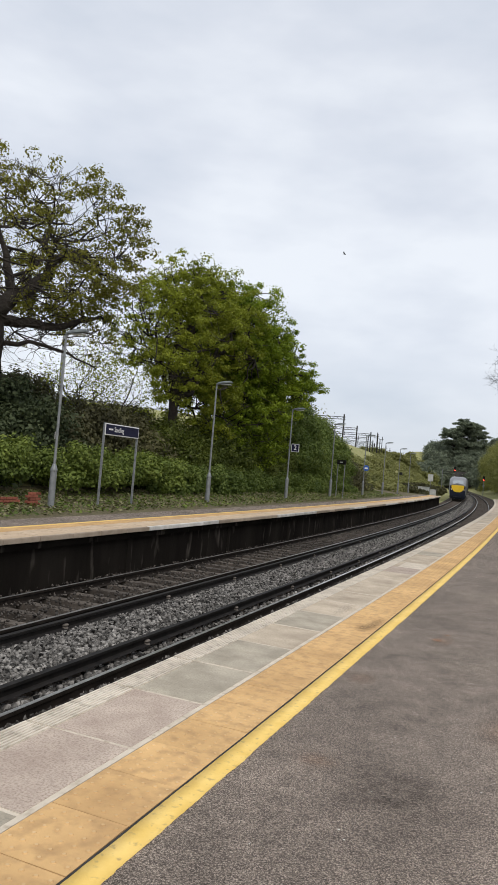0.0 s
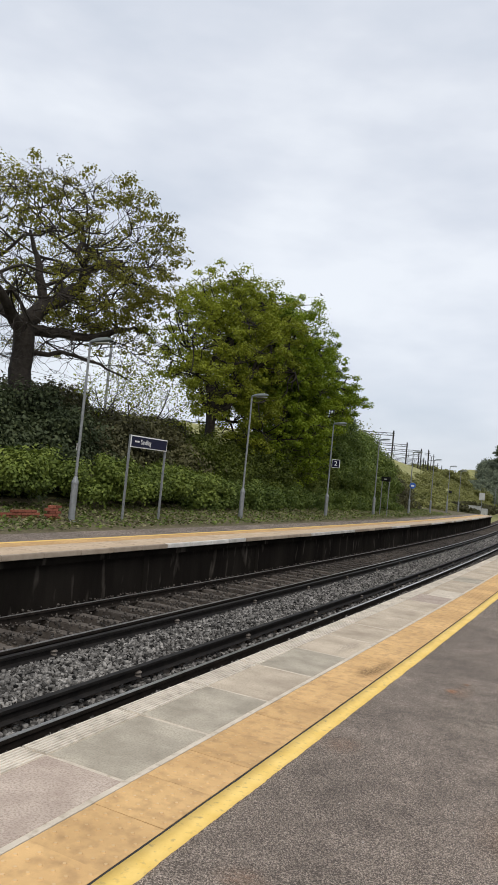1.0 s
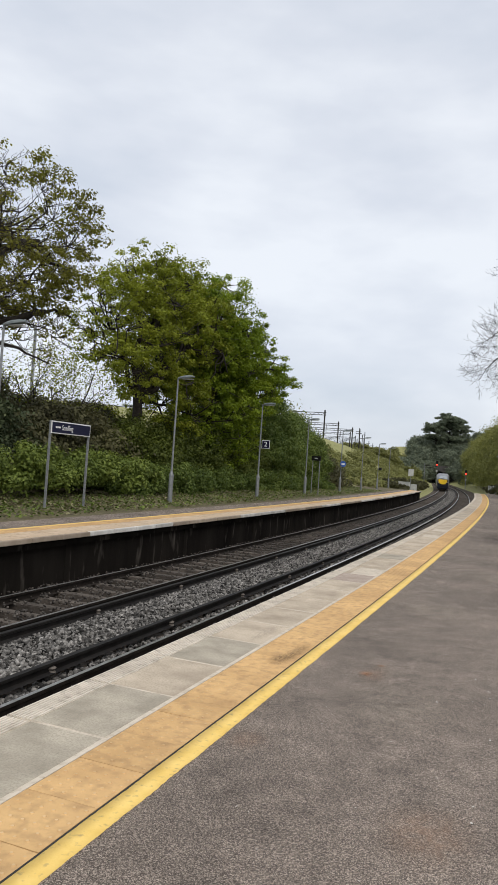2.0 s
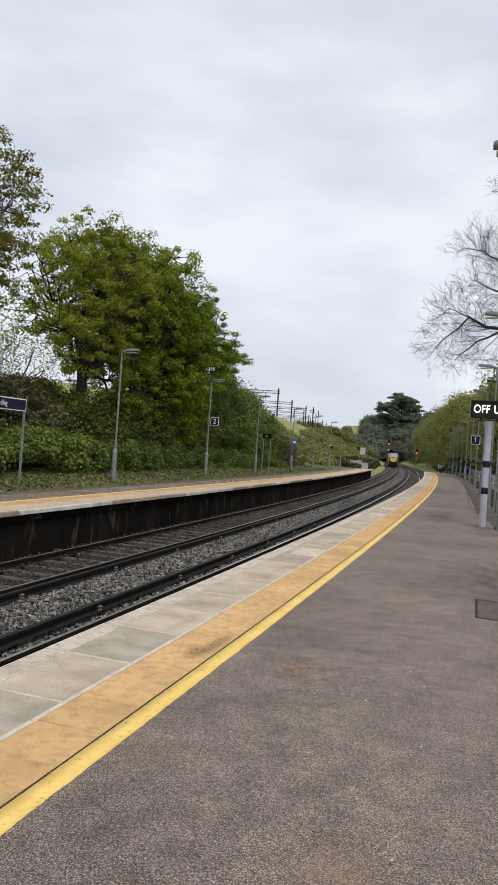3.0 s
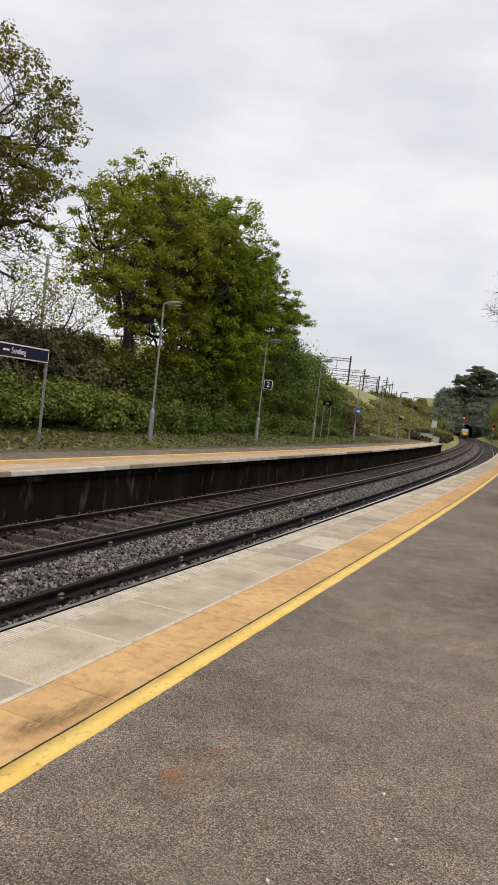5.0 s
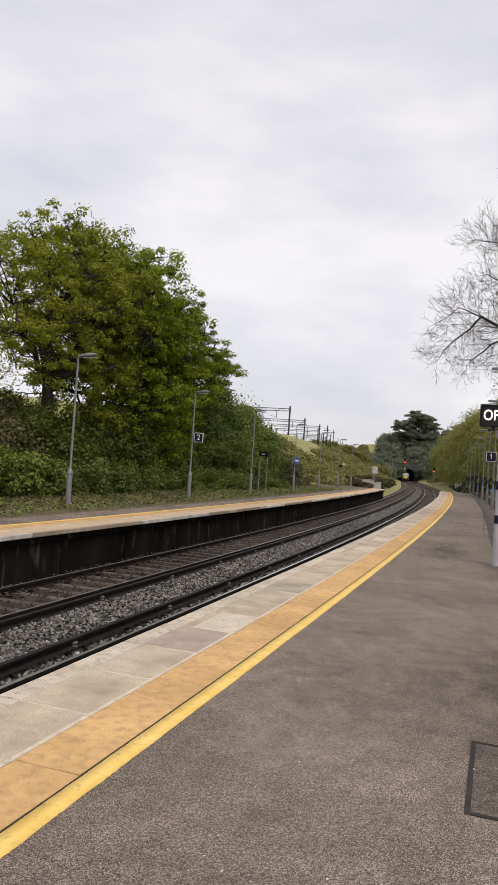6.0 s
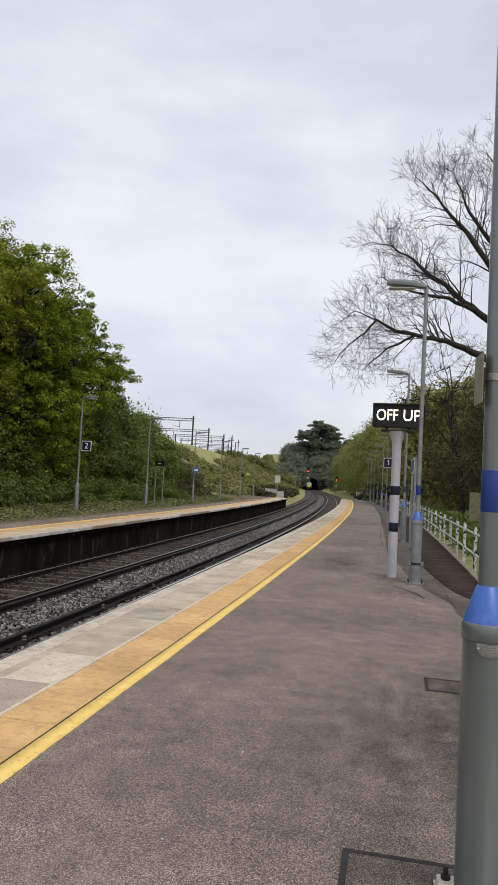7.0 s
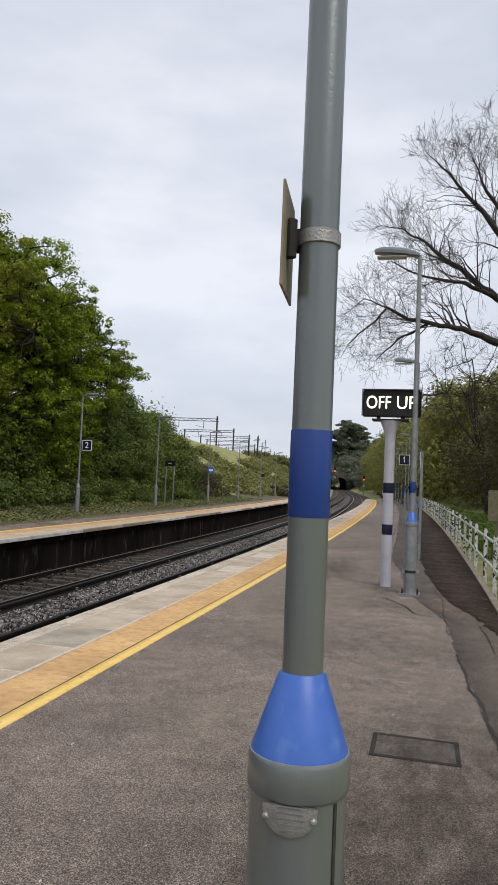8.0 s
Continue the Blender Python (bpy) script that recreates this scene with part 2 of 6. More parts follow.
RAIL_TOP = mat("worn_rail_head", (0.20, 0.19, 0.18), (0.34, 0.325, 0.31), 8, 0.34, 0.0, 60, metal=0.6)
RAIL_SHINE = mat("polished_rail_head", (0.42, 0.41, 0.40), (0.58, 0.57, 0.55), 8, 0.28, 0.0, 60, metal=0.8)
THIRD = mat("conductor_rail", (0.010, 0.009, 0.009), (0.024, 0.021, 0.019), 6, 0.6, spec=0.15)
POT = mat("insulator_ceramic", (0.10, 0.085, 0.07), (0.18, 0.155, 0.13), 9, 0.6)
STEEL = mat("grey_painted_steel", (0.125, 0.143, 0.143), (0.21, 0.232, 0.226), 3, 0.3, 0.05, 60, metal=0.4, fine=(0.31, 0.33, 0.32), fine_scale=7, fine_lo=0.58, fine_hi=0.8, spec=0.55, streak=0.12)
GALV = mat("weathered_galvanised", (0.17, 0.18, 0.185), (0.28, 0.29, 0.295), 6, 0.5, 0.05, 40, metal=0.2)
BLUE = mat("blue_paint", (0.036, 0.11, 0.41), (0.058, 0.15, 0.50), 6, 0.4, 0.03, 60, fine=(0.10, 0.2, 0.52), fine_scale=16, fine_lo=0.6, fine_hi=0.8, spec=0.5)
BAND = mat("dark_blue_band", (0.008, 0.034, 0.18), (0.014, 0.05, 0.23), 6, 0.4, spec=0.4)
NAVY = mat("navy_enamel", (0.008, 0.009, 0.03), (0.014, 0.015, 0.042), 6, 0.4)
WHITE = mat("white_enamel", (0.68, 0.68, 0.68), (0.78, 0.78, 0.78), 6, 0.5)
LILAC = mat("faded_white_post", (0.42, 0.41, 0.47), (0.53, 0.52, 0.56), 3, 0.5, 0.05, 40)
BLACK = mat("black_plastic", (0.008, 0.008, 0.008), (0.018, 0.018, 0.018), 6, 0.5)
OLIVE = mat("sign_back", (0.17, 0.15, 0.09), (0.27, 0.235, 0.15), 8, 0.6)
ALLOY = mat("cast_alloy_plate", (0.24, 0.24, 0.225), (0.38, 0.375, 0.35), 20, 0.45, 0.2, 160, metal=0.6)
PLINTH = mat("pale_base_concrete", (0.5, 0.48, 0.36), (0.66, 0.63, 0.5), 6, 0.9, 0.2, 60, fine=(0.25, 0.25, 0.13), fine_scale=18, fine_lo=0.55, fine_hi=0.72)
FENCE = mat("flaking_white_paint", (0.5, 0.5, 0.47), (0.7, 0.7, 0.67), 8, 0.7, 0.2, 50, fine=(0.045, 0.04, 0.03), fine_scale=13, fine_lo=0.54, fine_hi=0.6, vary=0.12)
FENCE_RAIL = mat("mossy_white_rail", (0.36, 0.42, 0.35), (0.62, 0.66, 0.6), 7, 0.7)
BRICK = mat("red_brick", (0.2, 0.062, 0.04), (0.32, 0.11, 0.07), 9, 0.92, 0.3, 80, vary=0.25)
BARK = mat("bark", (0.02, 0.016, 0.013), (0.052, 0.044, 0.036), 6, 0.95, 0.6, 30)
TWIG = mat("bare_twig", (0.028, 0.023, 0.02), (0.062, 0.052, 0.046), 4, 0.95)
MOSS = mat("dark_mossy_earth", (0.03, 0.022, 0.017), (0.07, 0.05, 0.039), 1.5, 0.95, 0.8, 30, fine=(0.105, 0.085, 0.06), fine_scale=12, fine_lo=0.58, fine_hi=0.72, spec=0.1)
LITTER = mat("leaf_litter", (0.075, 0.06, 0.032), (0.13, 0.115, 0.06), 2.5, 0.95, 0.8, 25, fine=(0.24, 0.21, 0.12), fine_scale=20, fine_lo=0.58, fine_hi=0.68)
GROUND = mat("rough_grass", (0.15, 0.16, 0.05), (0.29, 0.285, 0.105), 0.3, 0.95, 0.9, 5, fine=(0.35, 0.32, 0.16), fine_scale=1.4, fine_lo=0.48, fine_hi=0.68)
STONE = mat("tunnel_stone", (0.05, 0.046, 0.042), (0.1, 0.093, 0.085), 0.7, 0.95, 0.5, 5)
CABINET = mat("cabinet_grey", (0.42, 0.42, 0.4), (0.55, 0.55, 0.52), 3, 0.6)
RED = glow("red_aspect", (1.0, 0.05, 0.03), 6.0)
LED = glow("amber_white_display", (1.0, 0.93, 0.72), 1.6)
TRAIN_BLUE = mat("train_dark_blue", (0.005, 0.007, 0.016), (0.009, 0.012, 0.026), 2, 0.4, spec=0.3)
TRAIN_GREY = mat("train_silver", (0.14, 0.145, 0.155), (0.2, 0.205, 0.215), 2, 0.35, spec=0.6)
TRAIN_YELLOW = mat("train_warning_yellow", (0.8, 0.5, 0.015), (0.85, 0.55, 0.03), 2, 0.35, spec=0.5)
# pale base colour stands in for sky reflected in the train's glass
GLASS = mat("reflected_sky_glass", (0.25, 0.28, 0.30), (0.32, 0.35, 0.37), 3, 0.08, spec=0.8)
TAIL = glow("tail_light", (0.9, 0.75, 0.5), 0.5)
LEAF_OAK = leaf_mat("oak_leaf", (0.095, 0.088, 0.018), (0.19, 0.185, 0.027), (0.32, 0.315, 0.045), 0.45)
LEAF_OLIVE = leaf_mat("olive_spring_leaf", (0.105, 0.125, 0.013), (0.24, 0.275, 0.025), (0.40, 0.43, 0.048), 0.45)
LEAF_GREEN = leaf_mat("spring_leaf", (0.07, 0.11, 0.009), (0.185, 0.255, 0.016), (0.345, 0.42, 0.036), 0.43)
# shade under the crowns is put into these dark leaf tones
LEAF_SHADE = leaf_mat("shaded_hazel_leaf", (0.04, 0.055, 0.009), (0.085, 0.108, 0.016), (0.15, 0.175, 0.03), 0.34)
LEAF_LAUREL = leaf_mat("laurel_leaf", (0.05, 0.075, 0.014), (0.13, 0.175, 0.032), (0.27, 0.32, 0.065), 0.3)
# dark ivy green, lowered further to carry shade in the lower growth
LEAF_DARK = leaf_mat("ivy_leaf", (0.03, 0.042, 0.02), (0.065, 0.085, 0.038), (0.13, 0.15, 0.065), 0.28)
LEAF_SCRUB = leaf_mat("scrub_twigs", (0.05, 0.048, 0.026), (0.095, 0.092, 0.042), (0.16, 0.15, 0.066), 0.32)
LEAF_BUSH = leaf_mat("hawthorn_leaf", (0.045, 0.072, 0.016), (0.115, 0.16, 0.034), (0.23, 0.285, 0.065), 0.36)
LEAF_HILL = leaf_mat("hill_scrub", (0.12, 0.128, 0.04), (0.21, 0.215, 0.07), (0.32, 0.31, 0.115), 0.38)
LEAF_WOOD = leaf_mat("far_wood_leaf", (0.14, 0.15, 0.05), (0.25, 0.255, 0.075), (0.38, 0.375, 0.11), 0.48)
LEAF_UNDER = leaf_mat("undergrowth_leaf", (0.048, 0.044, 0.02), (0.088, 0.08, 0.031), (0.15, 0.135, 0.05), 0.36)
# distance haze is mixed into these pale bluish needle tones
LEAF_PINE = leaf_mat("hazy_pine_needle", (0.10, 0.12, 0.085), (0.17, 0.2, 0.135), (0.25, 0.28, 0.18), 0.4)
LEAF_WEED = leaf_mat("fresh_weeds", (0.10, 0.16, 0.03), (0.17, 0.25, 0.05), (0.26, 0.33, 0.09), 0.35)
LEAF_FALLEN = leaf_mat("fallen_leaf", (0.10, 0.09, 0.04), (0.17, 0.16, 0.075), (0.3, 0.27, 0.15), 0.1)


# ---- the curve of the line: s metres along the near platform's edge, u metres to its left ----
EDGE_X, EDGE_Y, HEADING = -0.685, 5.0, 18.796
S_MIN, S_MAX = -300, 3200


def heading(s):
    return radians(HEADING - 0.0532 * max(min(s, 80), -60) - 0.0271 * min(max(s - 80, 0), 120))


SS = np.arange(S_MIN, S_MAX + 1, 1.0)
_h = np.array([heading(s + 0.5) for s in SS[:-1]])
SPX = np.concatenate([[0], np.cumsum(np.sin(_h))])
SPY = np.concatenate([[0], np.cumsum(np.cos(_h))])
SPX += EDGE_X - SPX[-S_MIN]
SPY += EDGE_Y - SPY[-S_MIN]


def at(s, u, z=0.0):
    h = heading(s)
    return Vector((float(np.interp(s, SS, SPX)) - u * math.cos(h), float(np.interp(s, SS, SPY)) + u * math.sin(h), z))


def at_many(s, u, z):
    """The same for arrays."""
    h = np.radians(HEADING - 0.0532 * np.clip(s, -60, 80) - 0.0271 * np.clip(s - 80, 0, 120))
    return np.stack([np.interp(s, SS, SPX) - u * np.cos(h), np.interp(s, SS, SPY) + u * np.sin(h), z], -1)


def place(s, u, z=0.0, turn=0.0):
    """A pose on the line: local y runs along it, local x to the right of it."""
    p = at(s, u, z)
    return pose(p.x, p.y, p.z, 0, 0, -math.degrees(heading(s)) + turn)


FALL = 0.0057  # the near platform falls away from its edge


def on_near(s, u, z=0.0, turn=0.0, tilt=True):
    """A pose on the near platform's sloping surface."""
    return place(s, u, z + FALL * u, turn) @ pose(0, 0, 0, 0, math.degrees(FALL) if tilt else 0, 0)


def sloped(profile):
    return [(u, z + FALL * min(u, 0.0)) for u, z in profile]


# ---- mesh helpers ----
def mesh_of(name, verts, faces, material, smooth=False):
    me = bpy.data.meshes.new(name)
    me.from_pydata([tuple(v) for v in verts], [], [tuple(f) for f in faces])
    me.materials.append(material)
    if smooth:
        me.polygons.foreach_set("use_smooth", [True] * len(me.polygons))
    me.update()
    return me


def quads_mesh(name, verts, per, material):
    """A mesh of many separate faces of `per` corners each, from one array."""
    n = len(verts) // per
    me = bpy.data.meshes.new(name)
    me.vertices.add(len(verts))
    me.vertices.foreach_set("co", np.asarray(verts, np.float32).ravel())
    me.loops.add(n * per)
    me.loops.foreach_set("vertex_index", np.arange(n * per, dtype=np.int32))
    me.polygons.add(n)
    me.polygons.foreach_set("loop_start", np.arange(0, n * per, per, dtype=np.int32))
    me.polygons.foreach_set("loop_total", np.full(n, per, np.int32))
    me.materials.append(material)
    me.update()
    me.validate()
    return me


def indexed_mesh(name, verts, faces, material):
    """A mesh from arrays of points and of faces with equal corner counts."""
    faces = np.asarray(faces, np.int32)
    n, per = faces.shape
    me = bpy.data.meshes.new(name)
    me.vertices.add(len(verts))
    me.vertices.foreach_set("co", np.asarray(verts, np.float32).ravel())
    me.loops.add(n * per)
    me.loops.foreach_set("vertex_index", faces.ravel())
    me.polygons.add(n)
    me.polygons.foreach_set("loop_start", np.arange(0, n * per, per, dtype=np.int32))
    me.polygons.foreach_set("loop_total", np.full(n, per, np.int32))
    me.materials.append(material)
    me.update()
    me.validate()
    return me


def part_mesh(name, me, parent=None, label="", m=None):
    ob = new(name, me)
    if parent is not None:
        ob.parent = parent
    if m is not None:
        ob.matrix_basis = m
    return tagged(ob, label)


def part(name, bm, material, parent=None, label="", m=None, smooth=False):
    me = bpy.data.meshes.new(name)
    bm.to_mesh(me)
    bm.free()
    me.materials.append(material)
    if smooth:
        me.polygons.foreach_set("use_smooth", [True] * len(me.polygons))
        me.set_sharp_from_angle(angle=0.6)
    return part_mesh(name, me, parent, label, m)


def empty(name, m, label="", category="", group="", kind=""):
    ob = new(name)
    ob.empty_display_size = 0.2
    ob.matrix_basis = m
    return tagged(ob, label, category, group, kind)


def box(x0, x1, y0, y1, z0, z1, bevel=0.0):
    bm = bmesh.new()
    bmesh.ops.create_cube(bm, size=1)
    for v in bm.verts:
        v.co = Vector((x0 + (v.co.x + 0.5) * (x1 - x0), y0 + (v.co.y + 0.5) * (y1 - y0), z0 + (v.co.z + 0.5) * (z1 - z0)))
    if bevel:
        bmesh.ops.bevel(bm, geom=bm.edges[:], offset=bevel, segments=2, affect="EDGES")
    return bm


def lathe(profile, sides=20, x=0.0, y=0.0):
    """A turned solid from (radius, z) pairs."""
    bm = bmesh.new()
    rings = []
    for r, z in profile:
        rings.append([bm.verts.new((x + r * math.cos(6.28318 * k / sides), y + r * math.sin(6.28318 * k / sides), z)) for k in range(sides)])
    for a, b in zip(rings, rings[1:]):
        for k in range(sides):
            bm.faces.new((a[k], a[(k + 1) % sides], b[(k + 1) % sides], b[k]))
    bm.faces.new(rings[0][::-1])
    bm.faces.new(rings[-1])
    return bm


def rod(p, q, r, sides=8):
    """A straight round bar from p to q."""
    bm = lathe([(r, 0), (r, (Vector(q) - Vector(p)).length)], sides)
    turn = (Vector(q) - Vector(p)).to_track_quat("Z", "Y").to_matrix().to_4x4()
    bm.transform(Matrix.Translation(p) @ turn)
    return bm


def merge(*bms):
    out = bmesh.new()
    for bm in bms:
        tmp = bpy.data.meshes.new("tmp")
        bm.to_mesh(tmp)
        bm.free()
        out.from_mesh(tmp)
        bpy.data.meshes.remove(tmp)
    return out


def sweep(name, profile, s0, s1, step, material, closed=True):
    """A section of (u, z) points carried along the line from s0 to s1."""
    n = max(2, int(round((s1 - s0) / step)) + 1)
    s = np.linspace(s0, s1, n)
    k = len(profile)
    verts = np.concatenate([at_many(np.full(k, a), np.array([p[0] for p in profile]), np.array([p[1] for p in profile])) for a in s])
    faces = []
    for i in range(n - 1):
        for j in range(k if closed else k - 1):
            a, b = i * k + j, i * k + (j + 1) % k
            faces.append((a, b, b + k, a + k))
    me = bpy.data.meshes.new(name)
    caps = [tuple(range(k))[::-1], tuple(range((n - 1) * k, n * k))] if closed else []
    me.from_pydata(verts.tolist(), [], faces + caps)
    me.materials.append(material)
    me.update()
    bm = bmesh.new()
    bm.from_mesh(me)
    bmesh.ops.recalc_face_normals(bm, faces=bm.faces[:])
    bm.to_mesh(me)
    bm.free()
    return me


def text(name, body, size, material, parent, m, label=""):
    cu = bpy.data.curves.new(name, "FONT")
    cu.body, cu.size, cu.align_x, cu.align_y, cu.extrude = body, size, "CENTER", "CENTER", 0.002
    cu.materials.append(material)
    ob = new(name, cu)
    ob.parent, ob.matrix_basis = parent, m
    return tagged(ob, label)


# ---- ground: one sheet from the track bed out to the horizon ----
def ease(a, b, x):
    t = np.clip((x - a) / (b - a), 0, 1)
    return t * t * (3 - 2 * t)


def ground_z(s, u):
    """Height of the land: the cutting, the embankment with the high line, the wooded bank and the tunnel hill."""
    s, u = np.asarray(s, float), np.asarray(u, float)
    bed = -1.27 + 0.0 * s
    left_low = -0.16 + 0.35 * ease(9.5, 13, u) + 3.0 * ease(13, 34, u)
    left_high = -0.3 + 8.6 * ease(9.5, 31, u) + 1.2 * ease(31, 60, u)
    k = ease(40, 105, s)
    left = left_low * (1 - k) + left_high * k - 0.9 * ease(89, 94, s) * (1 - ease(8, 14, u))
    right_low = -0.2 + 0.5 * ease(6, 14, -u) + 3.5 * ease(12, 45, -u)
    right_high = -0.9 + 7.0 * ease(6, 30, -u) + 4.0 * ease(30, 70, -u)
    kr = ease(85, 170, s)
    right = right_low * (1 - kr) + right_high * kr
    z = np.where(u > 6.9, left, np.where(u < -4.9, right, bed))
    past = ease(94, 98, s)
    right_mid = bed + (right - bed) * ease(1.2, 6, -u)
    left_mid = bed + (left - bed) * ease(6.9, 10.5, u)
    z = np.where((u < -0.9), z * (1 - past) + right_mid * past, z)
    z = np.where((u > 6.9), z * (1 - past) + left_mid * past, z)
    hill = 15.0 * ease(385, 440, s) * (1 - 0.7 * ease(16, 45, u)) * (1 - 0.6 * ease(60, 200, np.abs(u)))
    corridor = 1 - ease(3.9, 12, np.abs(u - 3.1))
    keep = np.where(s < 470, corridor, 0)
    z = z + hill * (1 - keep)
    rough = np.array([noise.noise(Vector((a * 0.06, b * 0.06, 3.0))) for a, b in zip(s.ravel(), u.ravel())]).reshape(s.shape)
    away = np.where((u > 12) | (u < -8), 1.0, 0.0)
    return z + rough * 0.7 * away * np.minimum(1, np.maximum(np.abs(u) - 8, 0) / 12)


def build_ground():
    s = np.concatenate([[-300, -150, -80, -40], np.arange(-25, 110, 2.5), np.arange(110, 480, 5), [500, 540, 600, 700, 900, 1300, 2000, 3200]])
    u = np.concatenate([[-2500, -1200, -600, -300, -180, -120, -90], np.arange(-75, -14, 4.0), np.arange(-14, -4.95, 1.0), [-4.92, -4.88, -2, -0.95, -0.5, 0.5, 2, 3.1, 4.5, 6, 6.8, 7.0, 8.0],
                        np.arange(8.7, 20, 0.8), np.arange(20, 75, 3.0), [90, 120, 180, 300, 600, 1200, 2500]])
    g_s, g_u = np.meshgrid(s, u, indexing="ij")
    z = ground_z(g_s, g_u)
    v = at_many(g_s.ravel(), g_u.ravel(), z.ravel())
    n, k = g_s.shape
    i, j = np.meshgrid(np.arange(n - 1), np.arange(k - 1), indexing="ij")
    a = (i * k + j).ravel()
    faces = np.stack([a, a + k, a + k + 1, a + 1], 1)
    me = indexed_mesh("ground", v, faces[:, ::-1], GROUND)
    me.materials.append(SOIL)
    mid = (g_u[:-1, :-1] + g_u[1:, 1:]).ravel() / 2
    me.polygons.foreach_set("material_index", ((mid > -3) & (mid < 7.5)).astype(np.int32))
    me.polygons.foreach_set("use_smooth", [True] * len(me.polygons))
    tagged(new("ground", me), "rough grassy land rising from the dirty track bed", "ground", kind="structure")


build_ground()


# ---- near platform ----
END_NEAR, END_FAR = 93.0, 90.0
near = empty("platform_near", Matrix.Identity(4), "asphalt station platform with concrete coping and buff warning strip", "platform", kind="structure")
part_mesh("asphalt_surface", sweep("asphalt_surface", sloped([(-1.29, 0.0), (-1.29, -0.12), (-4.86, -0.12), (-4.86, -0.02), (-4.2, 0.0)]), -25, 97, 1.0, ASPHALT), near)
part_mesh("retaining_wall", sweep("retaining_wall", [(-0.12, -0.12), (-0.12, -1.5), (-0.6, -1.5), (-0.6, -0.12)], -25, 96, 2.0, WALL), near, "near-black brick platform wall")
part_mesh("bedding", sweep("bedding", sloped([(-0.03, -0.02), (-0.03, -0.12), (-0.735, -0.12), (-0.735, -0.0015), (-0.3, -0.0015)]), -25, 96, 2.0, MORTAR), near, "pale mortar bed")
part_mesh("tile_bed", sweep("tile_bed", sloped([(-0.74, -0.006), (-0.74, -0.12), (-1.285, -0.12), (-1.285, -0.006)]), -25, 96, 2.0, COPE_DULL), near, "dirty bed under the tiles")
part_mesh("mortar_line", sweep("mortar_line", sloped([(-0.715, 0.003), (-0.715, -0.03), (-0.75, -0.03), (-0.75, 0.003)]), -25, 93, 1.0, MORTAR), near, "pale mortar joint")
part_mesh("tar_line", sweep("tar_line", sloped([(-1.160, 0.002), (-1.160, -0.03), (-1.182, -0.03), (-1.182, 0.002)]), -25, 93, 1.0, TAR), near, "dark tar joint")


def ragged_strip(name, inner, outer, z, s0, s1, step, rough, seed, material):
    """A thin layer lying on the near platform with uneven edges; inner and outer are (s, u) corner lists."""
    rng = np.random.RandomState(seed)
    n = int((s1 - s0) / step) + 1
    s = np.linspace(s0, s1, n)
    edges = []
    for line, amount in ((inner, rough[0]), (outer, rough[1])):
        u = np.interp(s, [p[0] for p in line], [p[1] for p in line])
        slow = np.interp(s, np.linspace(s0, s1, max(3, n // 6)), rng.normal(size=max(3, n // 6)))
        edges.append(u + amount * (0.7 * slow + 0.5 * rng.normal(size=n)))
    rows = [at_many(s, edges[0], z + FALL * edges[0]), at_many(s, edges[1], z + FALL * edges[1]),
            at_many(s, edges[1], -0.03 + FALL * edges[1]), at_many(s, edges[0], -0.03 + FALL * edges[0])]
    v = np.concatenate(rows)
    i = np.arange(n - 1)
    faces = np.concatenate([np.stack([a * n + i, a * n + i + 1, b * n + i + 1, b * n + i], 1) for a, b in ((0, 1), (1, 2), (2, 3), (3, 0))])
    return indexed_mesh(name, v, faces, material)


part_mesh("yellow_line", ragged_strip("yellow_line", [(0, -1.175)], [(0, -1.294)], 0.0055, -25, 93, 0.03, (0.0012, 0.0026), 12, YELLOW), near, "worn yellow painted line")
part_mesh("edge_kerb", sweep("edge_kerb", sloped([(-4.84, 0.03), (-4.84, -0.3), (-4.94, -0.3), (-4.94, 0.03)]), -25, 97, 2.0, COPE_DULL), near, "mossy concrete edging")
part_mesh("old_asphalt", ragged_strip("old_asphalt", [(6, -4.39), (10.4, -4.33), (13.2, -4.18), (15.1, -4.11), (17, -3.67), (23, -3.17), (40, -3.05), (96, -3.13)], [(0, -4.83)], 0.003, 6, 96, 0.12, (0.02, 0.004), 14, ASPHALT_OLD), near, "older dirty asphalt along the fence")
part_mesh("soil_margin", ragged_strip("soil_margin", [(14.2, -4.71), (15.5, -4.49), (16.8, -4.15), (20, -3.93), (24.5, -3.79), (34.5, -3.85), (96, -3.93)], [(0, -4.835)], 0.009, 14.3, 96, 0.08, (0.035, 0.003), 15, MOSS), near, "strip of dark earth and moss")

# ---- far platform ----
far = empty("platform_far", Matrix.Identity(4), "curved station platform with pale coping and near-black concrete wall", "platform", kind="structure")
FZ = -0.1
part_mesh("retaining_wall", sweep("retaining_wall", [(6.42, FZ - 0.16), (6.42, -1.5), (6.81, -1.5), (6.81, FZ - 0.16)], -25, END_FAR, 2.0, WALL), far, "near-black concrete platform wall")
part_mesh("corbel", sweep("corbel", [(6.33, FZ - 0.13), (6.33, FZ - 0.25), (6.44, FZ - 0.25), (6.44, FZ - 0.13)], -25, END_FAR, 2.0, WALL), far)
part_mesh("paved_strip", sweep("paved_strip", [(6.70, FZ), (6.70, FZ - 0.2), (7.06, FZ - 0.2), (7.06, FZ)], -25, END_FAR, 1.0, TAN), far, "worn tan paving")
part_mesh("buff_strip", sweep("buff_strip", [(7.06, FZ + 0.003), (7.06, FZ - 0.2), (7.48, FZ - 0.2), (7.48, FZ + 0.003)], -25, END_FAR, 1.0, BUFF), far, "buff warning strip")
part_mesh("yellow_line", sweep("yellow_line", [(7.48, FZ + 0.006), (7.48, FZ - 0.2), (7.60, FZ - 0.2), (7.60, FZ + 0.006)], -25, END_FAR, 1.0, YELLOW), far)
